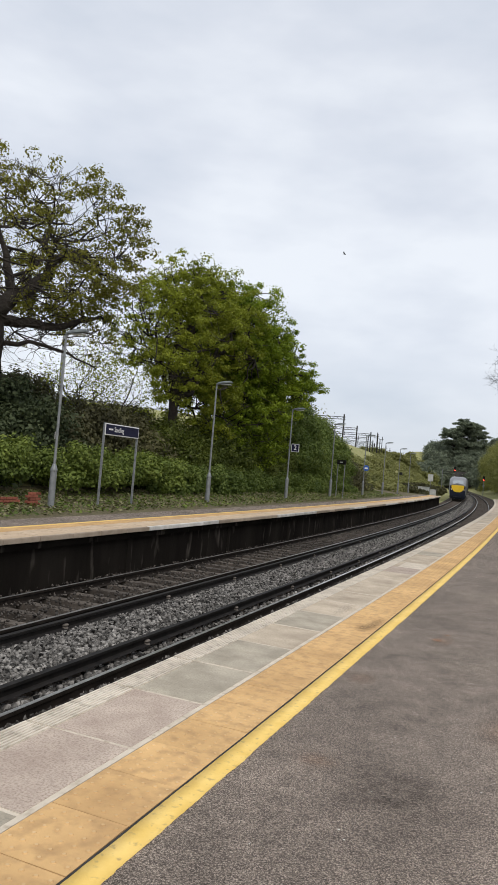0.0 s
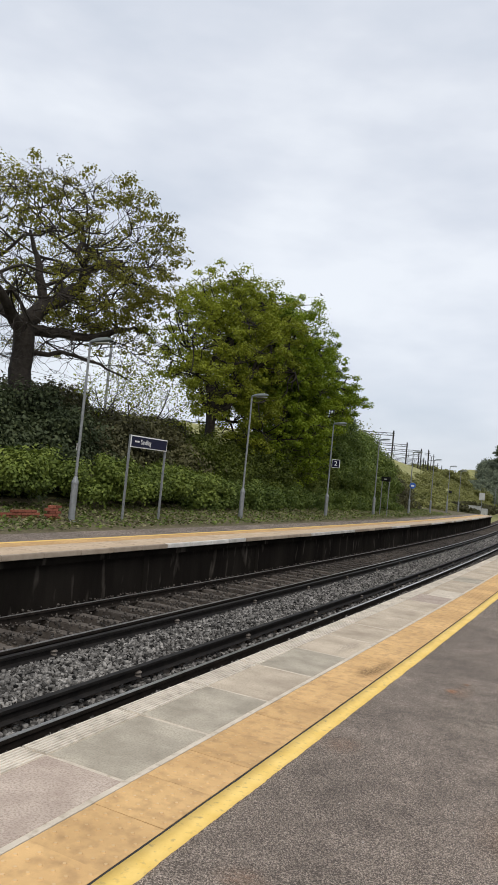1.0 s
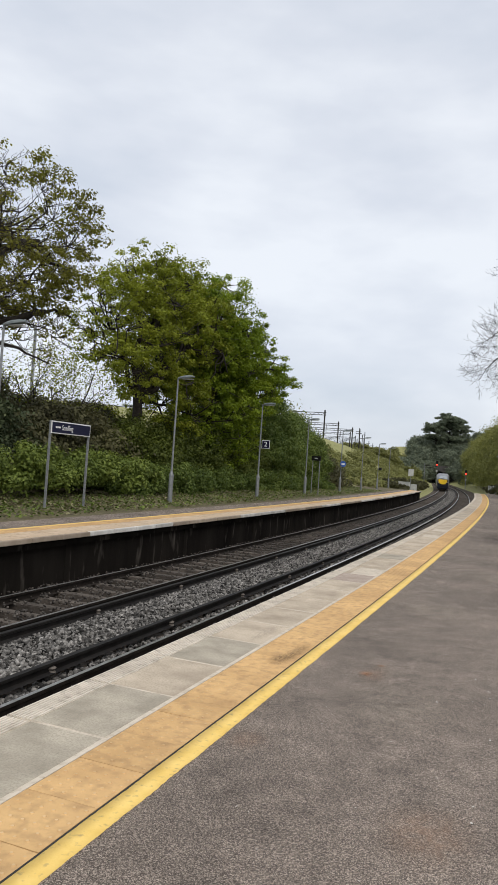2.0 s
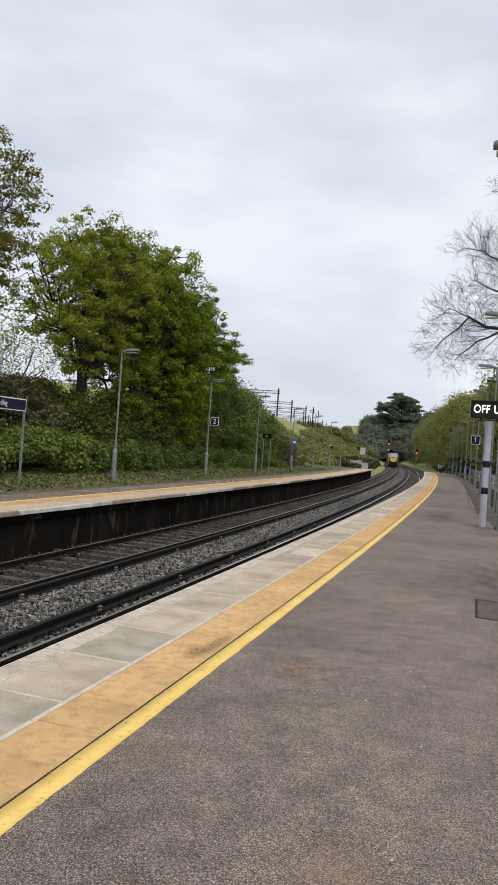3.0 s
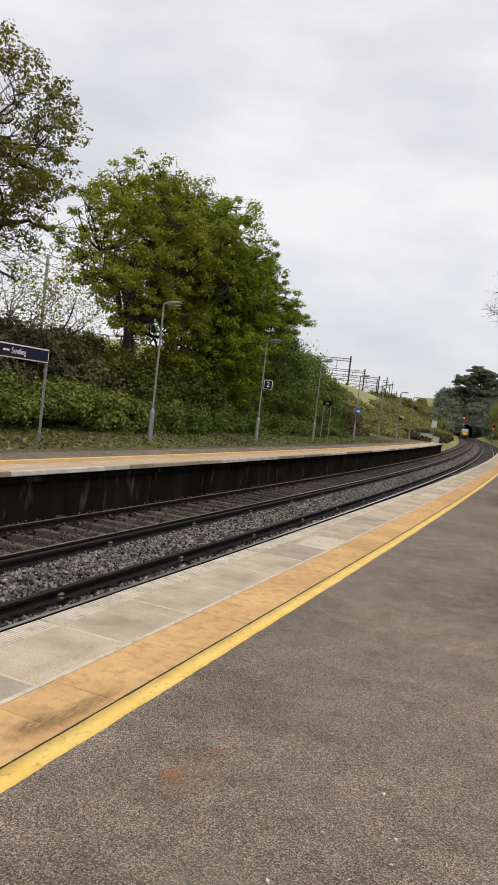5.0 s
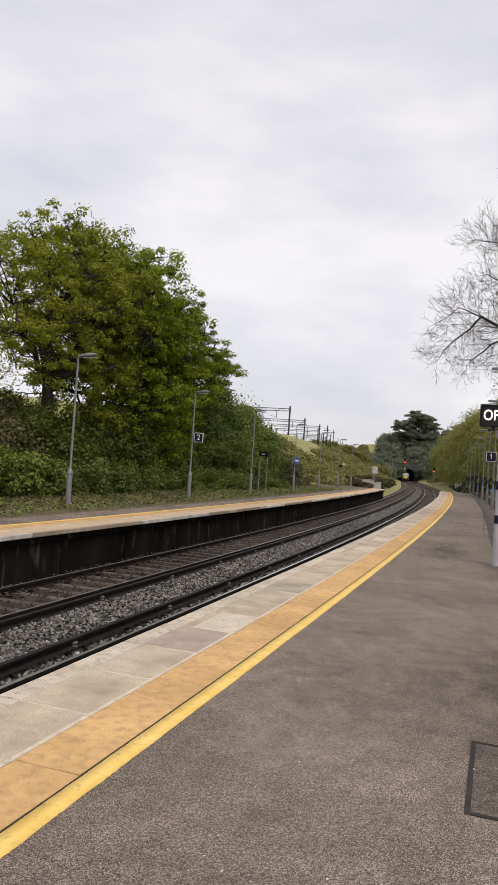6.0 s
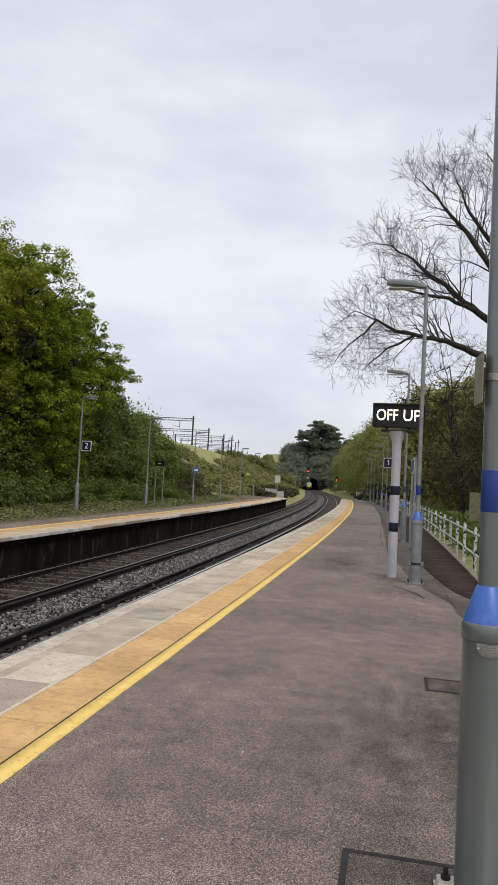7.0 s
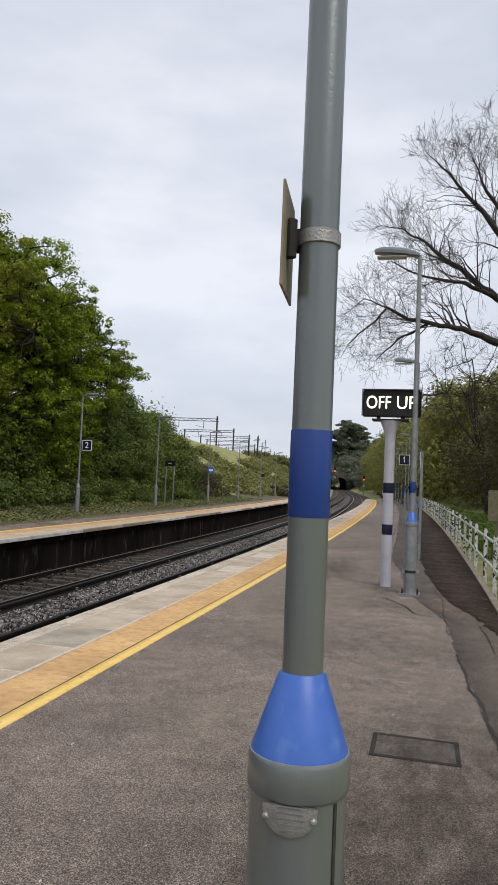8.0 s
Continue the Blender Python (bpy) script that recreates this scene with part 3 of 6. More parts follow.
part_mesh("asphalt_surface", sweep("asphalt_surface", [(7.60, FZ), (7.60, FZ - 0.2), (8.61, FZ - 0.2), (8.61, FZ + 0.01)], -25, END_FAR, 1.0, ASPHALT), far)
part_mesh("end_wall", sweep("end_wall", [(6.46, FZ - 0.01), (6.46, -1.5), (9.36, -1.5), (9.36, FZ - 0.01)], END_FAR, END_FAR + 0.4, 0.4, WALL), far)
part_mesh("leaf_litter_bank", sweep("leaf_litter_bank", [(8.56, FZ - 0.004), (8.56, -0.6), (13.50, -0.6), (13.50, 0.3), (12.00, 0.16), (10.50, FZ + 0.08), (9.26, FZ + 0.03)], -25, END_FAR, 1.0, LITTER), far, "ivy and dry leaves on bare earth")


# ---- tracks ----
def rail_profile(c, top, w=0.035, foot=0.07, h=0.15):
    return [(c - w, top), (c - w, top - 0.035), (c - 0.01, top - 0.05), (c - 0.01, top - h + 0.02), (c - foot, top - h), (c + foot, top - h), (c + 0.01, top - h + 0.02), (c + 0.01, top - 0.05), (c + w, top - 0.035), (c + w, top)]


RAIL_Z = -1.0


def build_track(name, centre, third, label, head, s0=-25, s1=470):
    track = empty(name, Matrix.Identity(4), label, "railway track", "tracks", kind="structure")
    for side in (-0.75, 0.75):
        rail = part_mesh("rail", sweep("rail", rail_profile(centre + side, RAIL_Z), s0, s1, 3.0, RAIL), track)
        part_mesh("rail_head", sweep("rail_head", [(centre + side - 0.026, RAIL_Z + 0.003), (centre + side - 0.026, RAIL_Z - 0.004), (centre + side + 0.026, RAIL_Z - 0.004), (centre + side + 0.026, RAIL_Z + 0.003)], s0, s1, 3.0, head), rail, "running surface polished by wheels")
    part_mesh("conductor_rail", sweep("conductor_rail", rail_profile(third, RAIL_Z + 0.075, 0.04, 0.075, 0.13), s0, 380, 3.0, THIRD), track, "black steel third rail")
    pot = mesh_of("insulator", *ring_solid([(0.05, -0.16), (0.075, -0.13), (0.05, -0.1), (0.07, -0.07), (0.045, -0.05)], 8), POT)
    for i in range(34):
        s = 1.75 + 3.2 * i
        part_mesh("insulator", pot, track, "", place(s, third, RAIL_Z + 0.07))
    return track


def ring_solid(profile, sides):
    verts, faces = [], []
    for r, z in profile:
        verts += [(r * math.cos(6.28318 * k / sides), r * math.sin(6.28318 * k / sides), z) for k in range(sides)]
    for i in range(len(profile) - 1):
        for k in range(sides):
            a, b = i * sides + k, i * sides + (k + 1) % sides
            faces.append((a, b, b + sides, a + sides))
    n = (len(profile) - 1) * sides
    return verts, faces + [tuple(range(sides))[::-1], tuple(range(n, n + sides))]


NEAR_C, FAR_C = 1.24, 4.98
track_near = build_track("track_near", NEAR_C, 2.41, "electrified railway track with black conductor rail beside the platform", RAIL_SHINE)
track_far = build_track("track_far", FAR_C, 3.81, "railway track on dirty sleepers with black conductor rail", RAIL_TOP)
sleeper_me = bpy.data.meshes.new("sleeper")
_b = box(-1.28, 1.28, -0.125, 0.125, -0.14, 0.0, 0.015)
_b.to_mesh(sleeper_me)
_b.free()
sleeper_me.materials.append(SLEEPER)
for owner, c in ((track_far, FAR_C), (track_near, NEAR_C)):
    for i in range(190):
        s = -14 + 0.68 * i
        part_mesh("sleeper", sleeper_me, owner, "", place(s, c, RAIL_Z - 0.145 + 0.006 * math.sin(i * 2.7), 0.6 * math.sin(i * 1.9)))


def stones(name, n, s0, s1, u0, u1, z, size, seed, label, density=1.6, material=BALLAST):
    """Loose angular ballast: each stone a squashed, skewed block of its own."""
    rng = np.random.RandomState(seed)
    s = s0 + (s1 - s0) * rng.rand(n) ** density
    u = u0 + (u1 - u0) * rng.rand(n)
    bank = 0.05 * np.sin((u - u0) / (u1 - u0) * math.pi)
    c = at_many(s, u, z + bank + rng.rand(n) * 0.03)
    base = np.array([(x, y, w) for w in (-1, 1) for y in (-1, 1) for x in (-1, 1)], float)
    v = base[None] * (0.55 + 0.45 * rng.rand(n, 8, 3)) * (size * (0.5 + rng.rand(n, 1, 1)) * np.array([1.0, 0.8, 0.62]))
    ang = rng.rand(n, 3) * 6.283
    for ax, (i, j) in enumerate(((0, 1), (1, 2), (0, 2))):
        co, si = np.cos(ang[:, ax])[:, None], np.sin(ang[:, ax])[:, None]
        vi, vj = v[:, :, i].copy(), v[:, :, j].copy()
        v[:, :, i], v[:, :, j] = vi * co - vj * si, vi * si + vj * co
    v += c[:, None]
    f = np.array([(0, 2, 3, 1), (4, 5, 7, 6), (0, 1, 5, 4), (2, 6, 7, 3), (0, 4, 6, 2), (1, 3, 7, 5)])
    faces = (np.arange(n)[:, None, None] * 8 + f[None]).reshape(-1, 4)
    me = indexed_mesh(name, v.reshape(-1, 3), faces, material)
    tagged(new(name, me), label, "ballast", kind="stuff")


stones("ballast", 52000, 0, 60, 2.5, 4.05, RAIL_Z - 0.13, 0.026, 3, "grey angular ballast stones between the two tracks", 1.8)
stones("ballast", 5000, 0, 50, 1.9, 2.45, RAIL_Z - 0.19, 0.034, 4, "small grey ballast stones beside the conductor rail", 1.6)
stones("ballast", 6000, 2, 60, 4.2, 6.5, RAIL_Z - 0.175, 0.022, 5, "dirty small stones scattered between the sleepers", 1.5, BALLAST_DIRTY)
stones("ballast", 9000, -16, 2, 2.5, 4.05, RAIL_Z - 0.13, 0.028, 8, "grey angular ballast stones between the two rusty tracks", 1.0)
stones("ballast", 9000, 40, 200, 2.6, 3.95, RAIL_Z - 0.15, 0.06, 6, "grey ballast along the distant tracks", 1.2)


# ---- tunnel ----
def build_tunnel():
    s0, s1, c, half, spring = 402.0, 470.0, 3.4, 3.5, 2.0
    arch = [(c - half, -1.3)] + [(c - half * math.cos(math.pi * k / 14), spring + 3.4 * math.sin(math.pi * k / 14)) for k in range(15)] + [(c + half, -1.3)]
    outer = [(c - 14, -1.3), (c - 14, 3), (c - 9, 6.2), (c - 6, 8.2), (c + 6, 8.2), (c + 9, 6.2), (c + 14, 3), (c + 14, -1.3)]
    tunnel = empty("tunnel_portal", Matrix.Identity(4), "dark stone arched railway tunnel mouth in a wooded hillside", "tunnel", kind="structure")
    bm = bmesh.new()
    for s in (s0, s0 + 1.2):
        a = [bm.verts.new(at(s, *p)) for p in arch]
        o = [bm.verts.new(at(s, *p)) for p in outer]
        idx = [0, 1, 1, 2, 2, 2, 3, 3, 3, 4, 4, 5, 5, 5, 6, 6, 7]
        for k in range(16):
            ring = [a[k], a[k + 1], o[idx[k + 1]]] + ([o[idx[k]]] if idx[k] != idx[k + 1] else [])
            bm.faces.new(ring)
    part("headwall", bm, STONE, tunnel, "soot-dark stone headwall")
    lining = sweep("lining", arch, s0, s1, 4.0, STONE, closed=False)
    part_mesh("lining", lining, tunnel, "black tunnel lining")
    voussoir = [(c - (half + d) * math.cos(math.pi * k / 14), spring + (3.4 + d) * math.sin(math.pi * k / 14)) for d in (0.0, 0.55) for k in (range(15) if d == 0 else range(14, -1, -1))]
    part_mesh("arch_ring", sweep("arch_ring", voussoir, s0 - 0.25, s0 - 0.01, 0.24, STONE), tunnel, "projecting ring of arch stones")
    # added plug across the bore, keeps daylight out of the tunnel
    end = [(c - 5, -2), (c - 5, 7), (c + 5, 7), (c + 5, -2)]
    part_mesh("tunnel_plug", sweep("tunnel_plug", end, s1, s1 + 0.5, 0.5, STONE), tunnel, "stone plug added to keep the tunnel dark")
    cap_s = np.linspace(s0 + 0.3, s1 + 5, 14)
    cap_u = np.linspace(c - 14, c + 14, 12)
    g_s, g_u = np.meshgrid(cap_s, cap_u, indexing="ij")
    z = 7.6 + 9.0 * ease(s0, s0 + 45, g_s) - 4.5 * ease(6, 14, np.abs(g_u - c)) * (1 - ease(s0, s0 + 30, g_s))
    v = at_many(g_s.ravel(), g_u.ravel(), z.ravel())
    a = (np.arange(13)[:, None] * 12 + np.arange(11)[None]).ravel()
    part_mesh("earth_cover", indexed_mesh("earth_cover", v, np.stack([a, a + 1, a + 13, a + 12], 1), GROUND), tunnel, "grassy earth over the arch")


build_tunnel()


# ---- foliage tools ----
def leaves(points, size, rng, droop=0.3, out=None, narrow=0.62):
    """A four-cornered leaf at every point, turned at random; out: directions that the leaves lean towards."""
    n = len(points)
    nrm = rng.normal(size=(n, 3))
    nrm[:, 2] = np.abs(nrm[:, 2]) + droop
    if out is not None:
        nrm = nrm * 0.8 + out * 1.3
    nrm /= np.linalg.norm(nrm, axis=1, keepdims=True) + 1e-9
    a = np.cross(nrm, rng.normal(size=(n, 3)))
    a /= np.linalg.norm(a, axis=1, keepdims=True) + 1e-9
    b = np.cross(nrm, a)
    z = size * (0.6 + 0.8 * rng.rand(n, 1))
    bend = nrm * z * 0.25
    return np.stack([points - a * z, points - b * z * narrow + bend, points + a * z, points + b * z * narrow + bend], 1).reshape(-1, 3)


def clumps(centres, radii, per, rng, squash=0.8):
    """Points on the shells of round clumps, with their outward directions."""
    idx = np.repeat(np.arange(len(centres)), per)
    d = rng.normal(size=(len(idx), 3))
    d /= np.linalg.norm(d, axis=1, keepdims=True)
    r = radii[idx][:, None] * (0.45 + 0.55 * rng.rand(len(idx), 1) ** 0.5) * (1 + 0.25 * rng.normal(size=(len(idx), 1)))
    p = centres[idx] + d * r * np.array([1, 1, squash])
    return p, d


def grow(start, way, length, radius, depth, rng, segs, tips, spread=0.75, up=0.15, kids=3, shrink=0.7, wig=0.22, thin=0.62):
    """One wandering limb and its children, as tapered pieces."""
    n = 4 if depth > 1 else 3
    p, d, r = np.array(start, float), np.array(way, float) / np.linalg.norm(way), radius
    end = radius * thin
    marks = []
    for i in range(n):
        d = d + rng.normal(size=3) * wig + np.array([0, 0, up])
        d /= np.linalg.norm(d)
        q = p + d * length / n
        r2 = radius + (end - radius) * (i + 1) / n
        segs.append((p, q, r, r2))
        marks.append((q, d, r2))
        p, r = q, r2
    if depth == 0:
        tips.append((p, d))
        return
    for i in range(kids + (1 if depth > 3 else 0)):
        q, e, r2 = marks[-1] if i == 0 else marks[rng.randint(max(0, n - 3), n)]
        side = rng.normal(size=3)
        side -= side.dot(e) * e
        side /= np.linalg.norm(side) + 1e-9
        w = e + side * spread * (0.35 if i == 0 else 0.7 + 0.6 * rng.rand())
        grow(q, w, length * shrink * (0.8 + 0.4 * rng.rand()), r2 * (0.9 if i == 0 else 0.68), depth - 1, rng, segs, tips, spread, up, kids, shrink, wig, thin)


def tubes(name, segs, material, sides=6, small=0.02):
    """Tapered limbs as one mesh; thin ones have three sides."""
    groups = {sides: [x for x in segs if x[2] >= small], 3: [x for x in segs if x[2] < small]}
    allv, allf, base = [], [], 0
    for k, some in groups.items():
        if not some:
            continue
        p, q = np.array([x[0] for x in some]), np.array([x[1] for x in some])
        r, r2 = np.array([x[2] for x in some]), np.array([x[3] for x in some])
        d = q - p
        d /= np.linalg.norm(d, axis=1, keepdims=True) + 1e-9
        a = np.cross(d, np.where(np.abs(d[:, 2:3]) > 0.9, [[1.0, 0, 0]], [[0, 0, 1.0]]))
        a /= np.linalg.norm(a, axis=1, keepdims=True) + 1e-9
        b = np.cross(d, a)
        rings = []
        for c, rad in ((p - d * r[:, None] * 0.3, r), (q + d * r2[:, None] * 0.3, r2)):
            ang = np.arange(k) * 6.28318 / k
            rings.append(c[:, None] + (a[:, None] * np.cos(ang)[None, :, None] + b[:, None] * np.sin(ang)[None, :, None]) * rad[:, None, None])
        v = np.concatenate(rings, 1)
        n = len(some)
        f = np.array([(j, (j + 1) % k, k + (j + 1) % k, k + j) for j in range(k)])
        allf.append((base + np.arange(n)[:, None, None] * 2 * k + f[None]).reshape(-1, 4))
        allv.append(v.reshape(-1, 3))
        base += n * 2 * k
    me = indexed_mesh(name, np.concatenate(allv), np.concatenate(allf), material)
    me.polygons.foreach_set("use_smooth", [True] * len(me.polygons))
    return me


def gz(s, u):
    return float(ground_z(np.array([s]), np.array([u]))[0])


def leafy_tree(name, s, u, height, seed, label, leaf, per_tip, leaf_size, trunk_r=0.28, trunk_h=0.22, length=0.34, depth=4, lean=(0, 0), spread=0.8, up=0.12, cloud=0.5, kids=3, first=4, fork=0.6):
    """A trunk with limbs, and a crown of single leaves round the twigs. All in the tree's own space."""
    rng = np.random.RandomState(seed)
    tree = empty(name, place(s, u, gz(s, u) - 0.1), label, "tree")
    segs, tips = [], []
    top = np.array([lean[0], lean[1], height * trunk_h])
    steps = 5
    pts = [top * k / steps + np.array([math.sin(k * 1.3) * 0.12, math.cos(k * 1.7) * 0.12, 0]) * (k > 0) for k in range(steps + 1)]
    for k in range(steps):
        segs.append((pts[k], pts[k + 1], trunk_r * (1.25 if k == 0 else 1 - 0.05 * k), trunk_r * (1 - 0.05 * (k + 1))))
    for k in range(first):
        a = 6.283 * k / first + rng.rand() * 0.9
        w = (math.cos(a) * fork, math.sin(a) * fork, 0.75 + 0.3 * rng.rand())
        grow(pts[-1], w, height * length, trunk_r * 0.66, depth, rng, segs, tips, spread, up, kids)
    part_mesh("trunk", tubes("trunk", segs, BARK), tree, "dark rough bark on trunk and limbs")
    ends = np.array([t[0] for t in tips])
    idx = np.repeat(np.arange(len(ends)), per_tip)
    p = ends[idx] + rng.normal(size=(len(idx), 3)) * cloud
    part_mesh("crown", quads_mesh("crown", leaves(p, leaf_size, rng), 4, leaf), tree)
    return tree


def shrub_mass(name, spots, leaf, per, size, seed, label, category="shrub", kind="", clump_r=(0.35, 0.7), fill=1.0, under=0.0):
    """A bush or hedge: many leafy clumps; spots are (s, u, half length, half width, height);
    under: how far the foot stands back under the top."""
    rng = np.random.RandomState(seed)
    c, r, owner = [], [], []
    for spot, (s, u, hl, hw, h) in enumerate(spots):
        n = int(fill * max(6, 10 * hl * hw * 0.9 + 7 * hl * h * 0.8))
        for _ in range(n):
            a, b = rng.uniform(-1, 1, 2)
            lim = math.sqrt(max(0.0, 1 - 0.75 * b * b)) * (1 - 0.35 * a * a)
            z = h * lim * rng.rand() ** 0.45
            if under > 1 and z < 0.42 * h and b < 0.1:
                continue
            rad = rng.uniform(*clump_r)
            ss, uu = s + a * hl, u + b * hw + under * (1 - min(1.0, z / h * 1.2))
            c.append(at(ss, uu, gz(ss, uu) + max(rad * 0.5, z - rad * 0.6)))
            r.append(rad)
            owner.append(spot * 2 + int(a > 0))
    c, r, owner = np.array(c), np.array(r), np.array(owner)
    if kind == "stuff":
        p, d = clumps(c, r, per, rng)
        return tagged(new(name, quads_mesh("foliage", leaves(p, size, rng, out=d), 4, leaf)), label, category, kind="stuff")
    origin = c.mean(0)
    bush = empty(name, Matrix.Translation((origin[0], origin[1], 0)), label, category)
    for k in range(owner.max() + 1):
        p, d = clumps(c[owner == k], r[owner == k], per, rng)
        part_mesh("foliage", quads_mesh("foliage", leaves(p, size, rng, out=d), 4, leaf), bush, "", Matrix.Translation((-origin[0], -origin[1], 0)))
    return bush


def crown_points(blobs, n, lo, hi, rng):
    """Random places between two depths (0 centre, 1 skin) of the crown's blobs, biggest blobs most often."""
    w = np.array([b[3] * b[4] * b[5] for b in blobs])
    idx = rng.choice(len(blobs), n, p=w / w.sum())
    d = rng.normal(size=(n, 3))
    d /= np.linalg.norm(d, axis=1, keepdims=True)
    b = np.array(blobs)[idx]
    return b[:, :3] + d * b[:, 3:] * (lo + (hi - lo) * rng.rand(n, 1))


def limb(p, q, r0, r1, rng, segs, sag=0.12, n=4):
    """A bent, tapering limb between two places."""
    d = q - p
    bend = rng.normal(size=3) * np.linalg.norm(d) * sag
    bend[2] = -abs(bend[2]) * 0.5
    prev = p
    for k in range(1, n + 1):
        t = k / n
        x = p + d * t + bend * math.sin(math.pi * t) + rng.normal(size=3) * np.linalg.norm(d) * 0.02 * (k < n)
        segs.append((prev, x, r0 + (r1 - r0) * (k - 1) / n, r0 + (r1 - r0) * t))
        prev = x


def boughs(blobs, n, rng):
    """Rounded leafy boughs standing out of the crown's skin, with gaps between them."""
    c = crown_points(blobs, n, 0.5, 0.86, rng)
    r = rng.uniform(0.8, 1.5, size=n)
    return [(*p, q, q, q * 0.8) for p, q in zip(c, r)]


def branching(starts, blobs, counts, radii, rng, segs, sag=0.08, lumps=None, depths=((0.15, 0.5), (0.4, 0.75), (0.6, 0.92), (0.78, 1.04), (0.82, 1.1))):
    """Limbs from the fork outwards, each level joined to the nearest end of the level before. Gives the last ends."""
    ends = holds = np.array(starts)
    for lev, n in enumerate(counts):
        if lumps is not blobs and lumps and lev >= len(counts) - 1:
            pts = crown_points(lumps, n, 0.5, 1.1, rng)
        else:
            pts = crown_points(blobs, n, *depths[lev], rng)
        own, first = holds, len(segs)
        for q in pts:
            d = np.linalg.norm(own - q, axis=1) + 0.35 * np.maximum(0, own[:, 2] - q[2])
            j = int(np.argmin(d))
            limb(own[j], q, radii[lev], radii[lev + 1], rng, segs, sag, 4 if lev < 3 else 3)
        ends = pts
        steps = 4 if lev < 3 else 3
        holds = np.array([x[1] for k, x in enumerate(segs[first:]) if k % steps >= (1 if lev < 3 else 0)])
    return ends


def crowned_tree(name, s, u, seed, label, trunk, blobs, counts, radii, leaf=None, per=0, leaf_size=0.1, clump=(0.35, 0.6), group="", skip=0.0, sag=0.08, mains=(), leaf_low=0.0, inner=0, lump_count=0, leafy_from=None, few=0.22):
    """A tree whose crown fills the given blobs (x towards the near side, y along the line, z up; then half sizes).
    lump_count: leafy boughs that stand out from the crown; leafy_from: place along the line before which only a share (few) of the leaves grows;
    mains: great limbs as lists of (x, y, z, radius); leaf_low: height under which few leaves grow; inner: leafy clumps inside the crown."""
    rng = np.random.RandomState(seed)
    tree = empty(name, place(s, u, gz(s, u) - 0.15), label, "tree", group)
    segs, starts = [], [np.array(trunk[-1][:3], float)]
    for line in [trunk] + list(mains):
        for a, b in zip(line, line[1:]):
            limb(np.array(a[:3], float), np.array(b[:3], float), a[3], b[3], rng, segs, 0.05, 3)
            if line is not trunk:
                starts += [(np.array(a[:3]) + np.array(b[:3])) / 2, np.array(b[:3], float)]
    lumps = boughs(blobs, lump_count, rng) if lump_count else blobs
    ends = branching(starts, blobs, counts, radii, rng, segs, sag, lumps)
    big = [x for x in segs if x[2] >= 0.018]
    fine = [x for x in segs if x[2] < 0.018]
    part_mesh("trunk", tubes("trunk", big, BARK), tree, "dark rough bark on trunk and limbs")
    if fine:
        tagged(part_mesh("twig_work", tubes("twig_work", fine, TWIG, 4), tree), "fine twigs", kind="stuff")
    if leaf:
        keep = ends[(rng.rand(len(ends)) >= skip) & ((ends[:, 2] > leaf_low) | (rng.rand(len(ends)) < 0.12))]
        if leafy_from is not None:
            keep = keep[(keep[:, 1] > leafy_from) | (rng.rand(len(keep)) < few)]
        p, d = clumps(keep, rng.uniform(*clump, size=len(keep)), per, rng, 0.6)
        pts = [leaves(p, leaf_size, rng, 0.5, d * 0.9)]
        if inner:
            q, e = clumps(crown_points(blobs, inner, 0.25, 0.86, rng), rng.uniform(*clump, size=inner), per // 2, rng, 0.7)
            pts.append(leaves(q, leaf_size * 1.5, rng, 0.5, e * 0.9))
        tagged(part_mesh("crown", quads_mesh("crown", np.concatenate(pts), 4, leaf), tree), "young spring leaves", kind="stuff")
    return tree


# ---- trees and bushes beyond the far platform ----
OAK_LIMBS = [
    [(0, 0.1, 6.1, 0.33), (0.2, 0.9, 7.0, 0.29), (0.4, 1.8, 7.6, 0.26), (0.5, 2.3, 8.0, 0.23), (0.6, 2.4, 8.7, 0.2), (0.8, 3.2, 9.2, 0.13), (1.0, 4.0, 9.5, 0.07)],
    [(0.6, 2.4, 8.7, 0.15), (0.5, 1.9, 9.2, 0.12), (0.5, 2.2, 9.9, 0.08), (0.4, 2.0, 10.4, 0.04)],
    [(0.1, 0.3, 5.9, 0.24), (0.3, 1.7, 6.1, 0.2), (0.6, 2.8, 6.15, 0.16), (0.9, 4.1, 6.7, 0.11), (1.1, 5.2, 7.1, 0.06), (1.2, 6.2, 7.0, 0.03)],
    [(0.2, 0.9, 7.0, 0.19), (0, 0.8, 7.6, 0.17), (-0.3, 0.7, 8.7, 0.11), (-0.5, 0.4, 9.6, 0.05)],
    [(0, 0.0, 5.8, 0.25), (0.3, -0.9, 6.2, 0.2), (0.6, -2.2, 7.0, 0.13), (0.8, -3.4, 7.6, 0.06)],
    [(0.8, 3.2, 9.2, 0.1), (1.0, 4.4, 8.9, 0.08), (1.2, 5.6, 8.9, 0.04)],
    [(0, 0.1, 5.0, 0.12), (0.8, 1.2, 5.3, 0.08), (1.6, 2.6, 5.1, 0.05), (2.2, 3.6, 4.7, 0.025)],
    [(0, 0, 6.0, 0.22), (-1.4, -0.4, 7.0, 0.16), (-2.6, -0.6, 8.2, 0.08)],
]
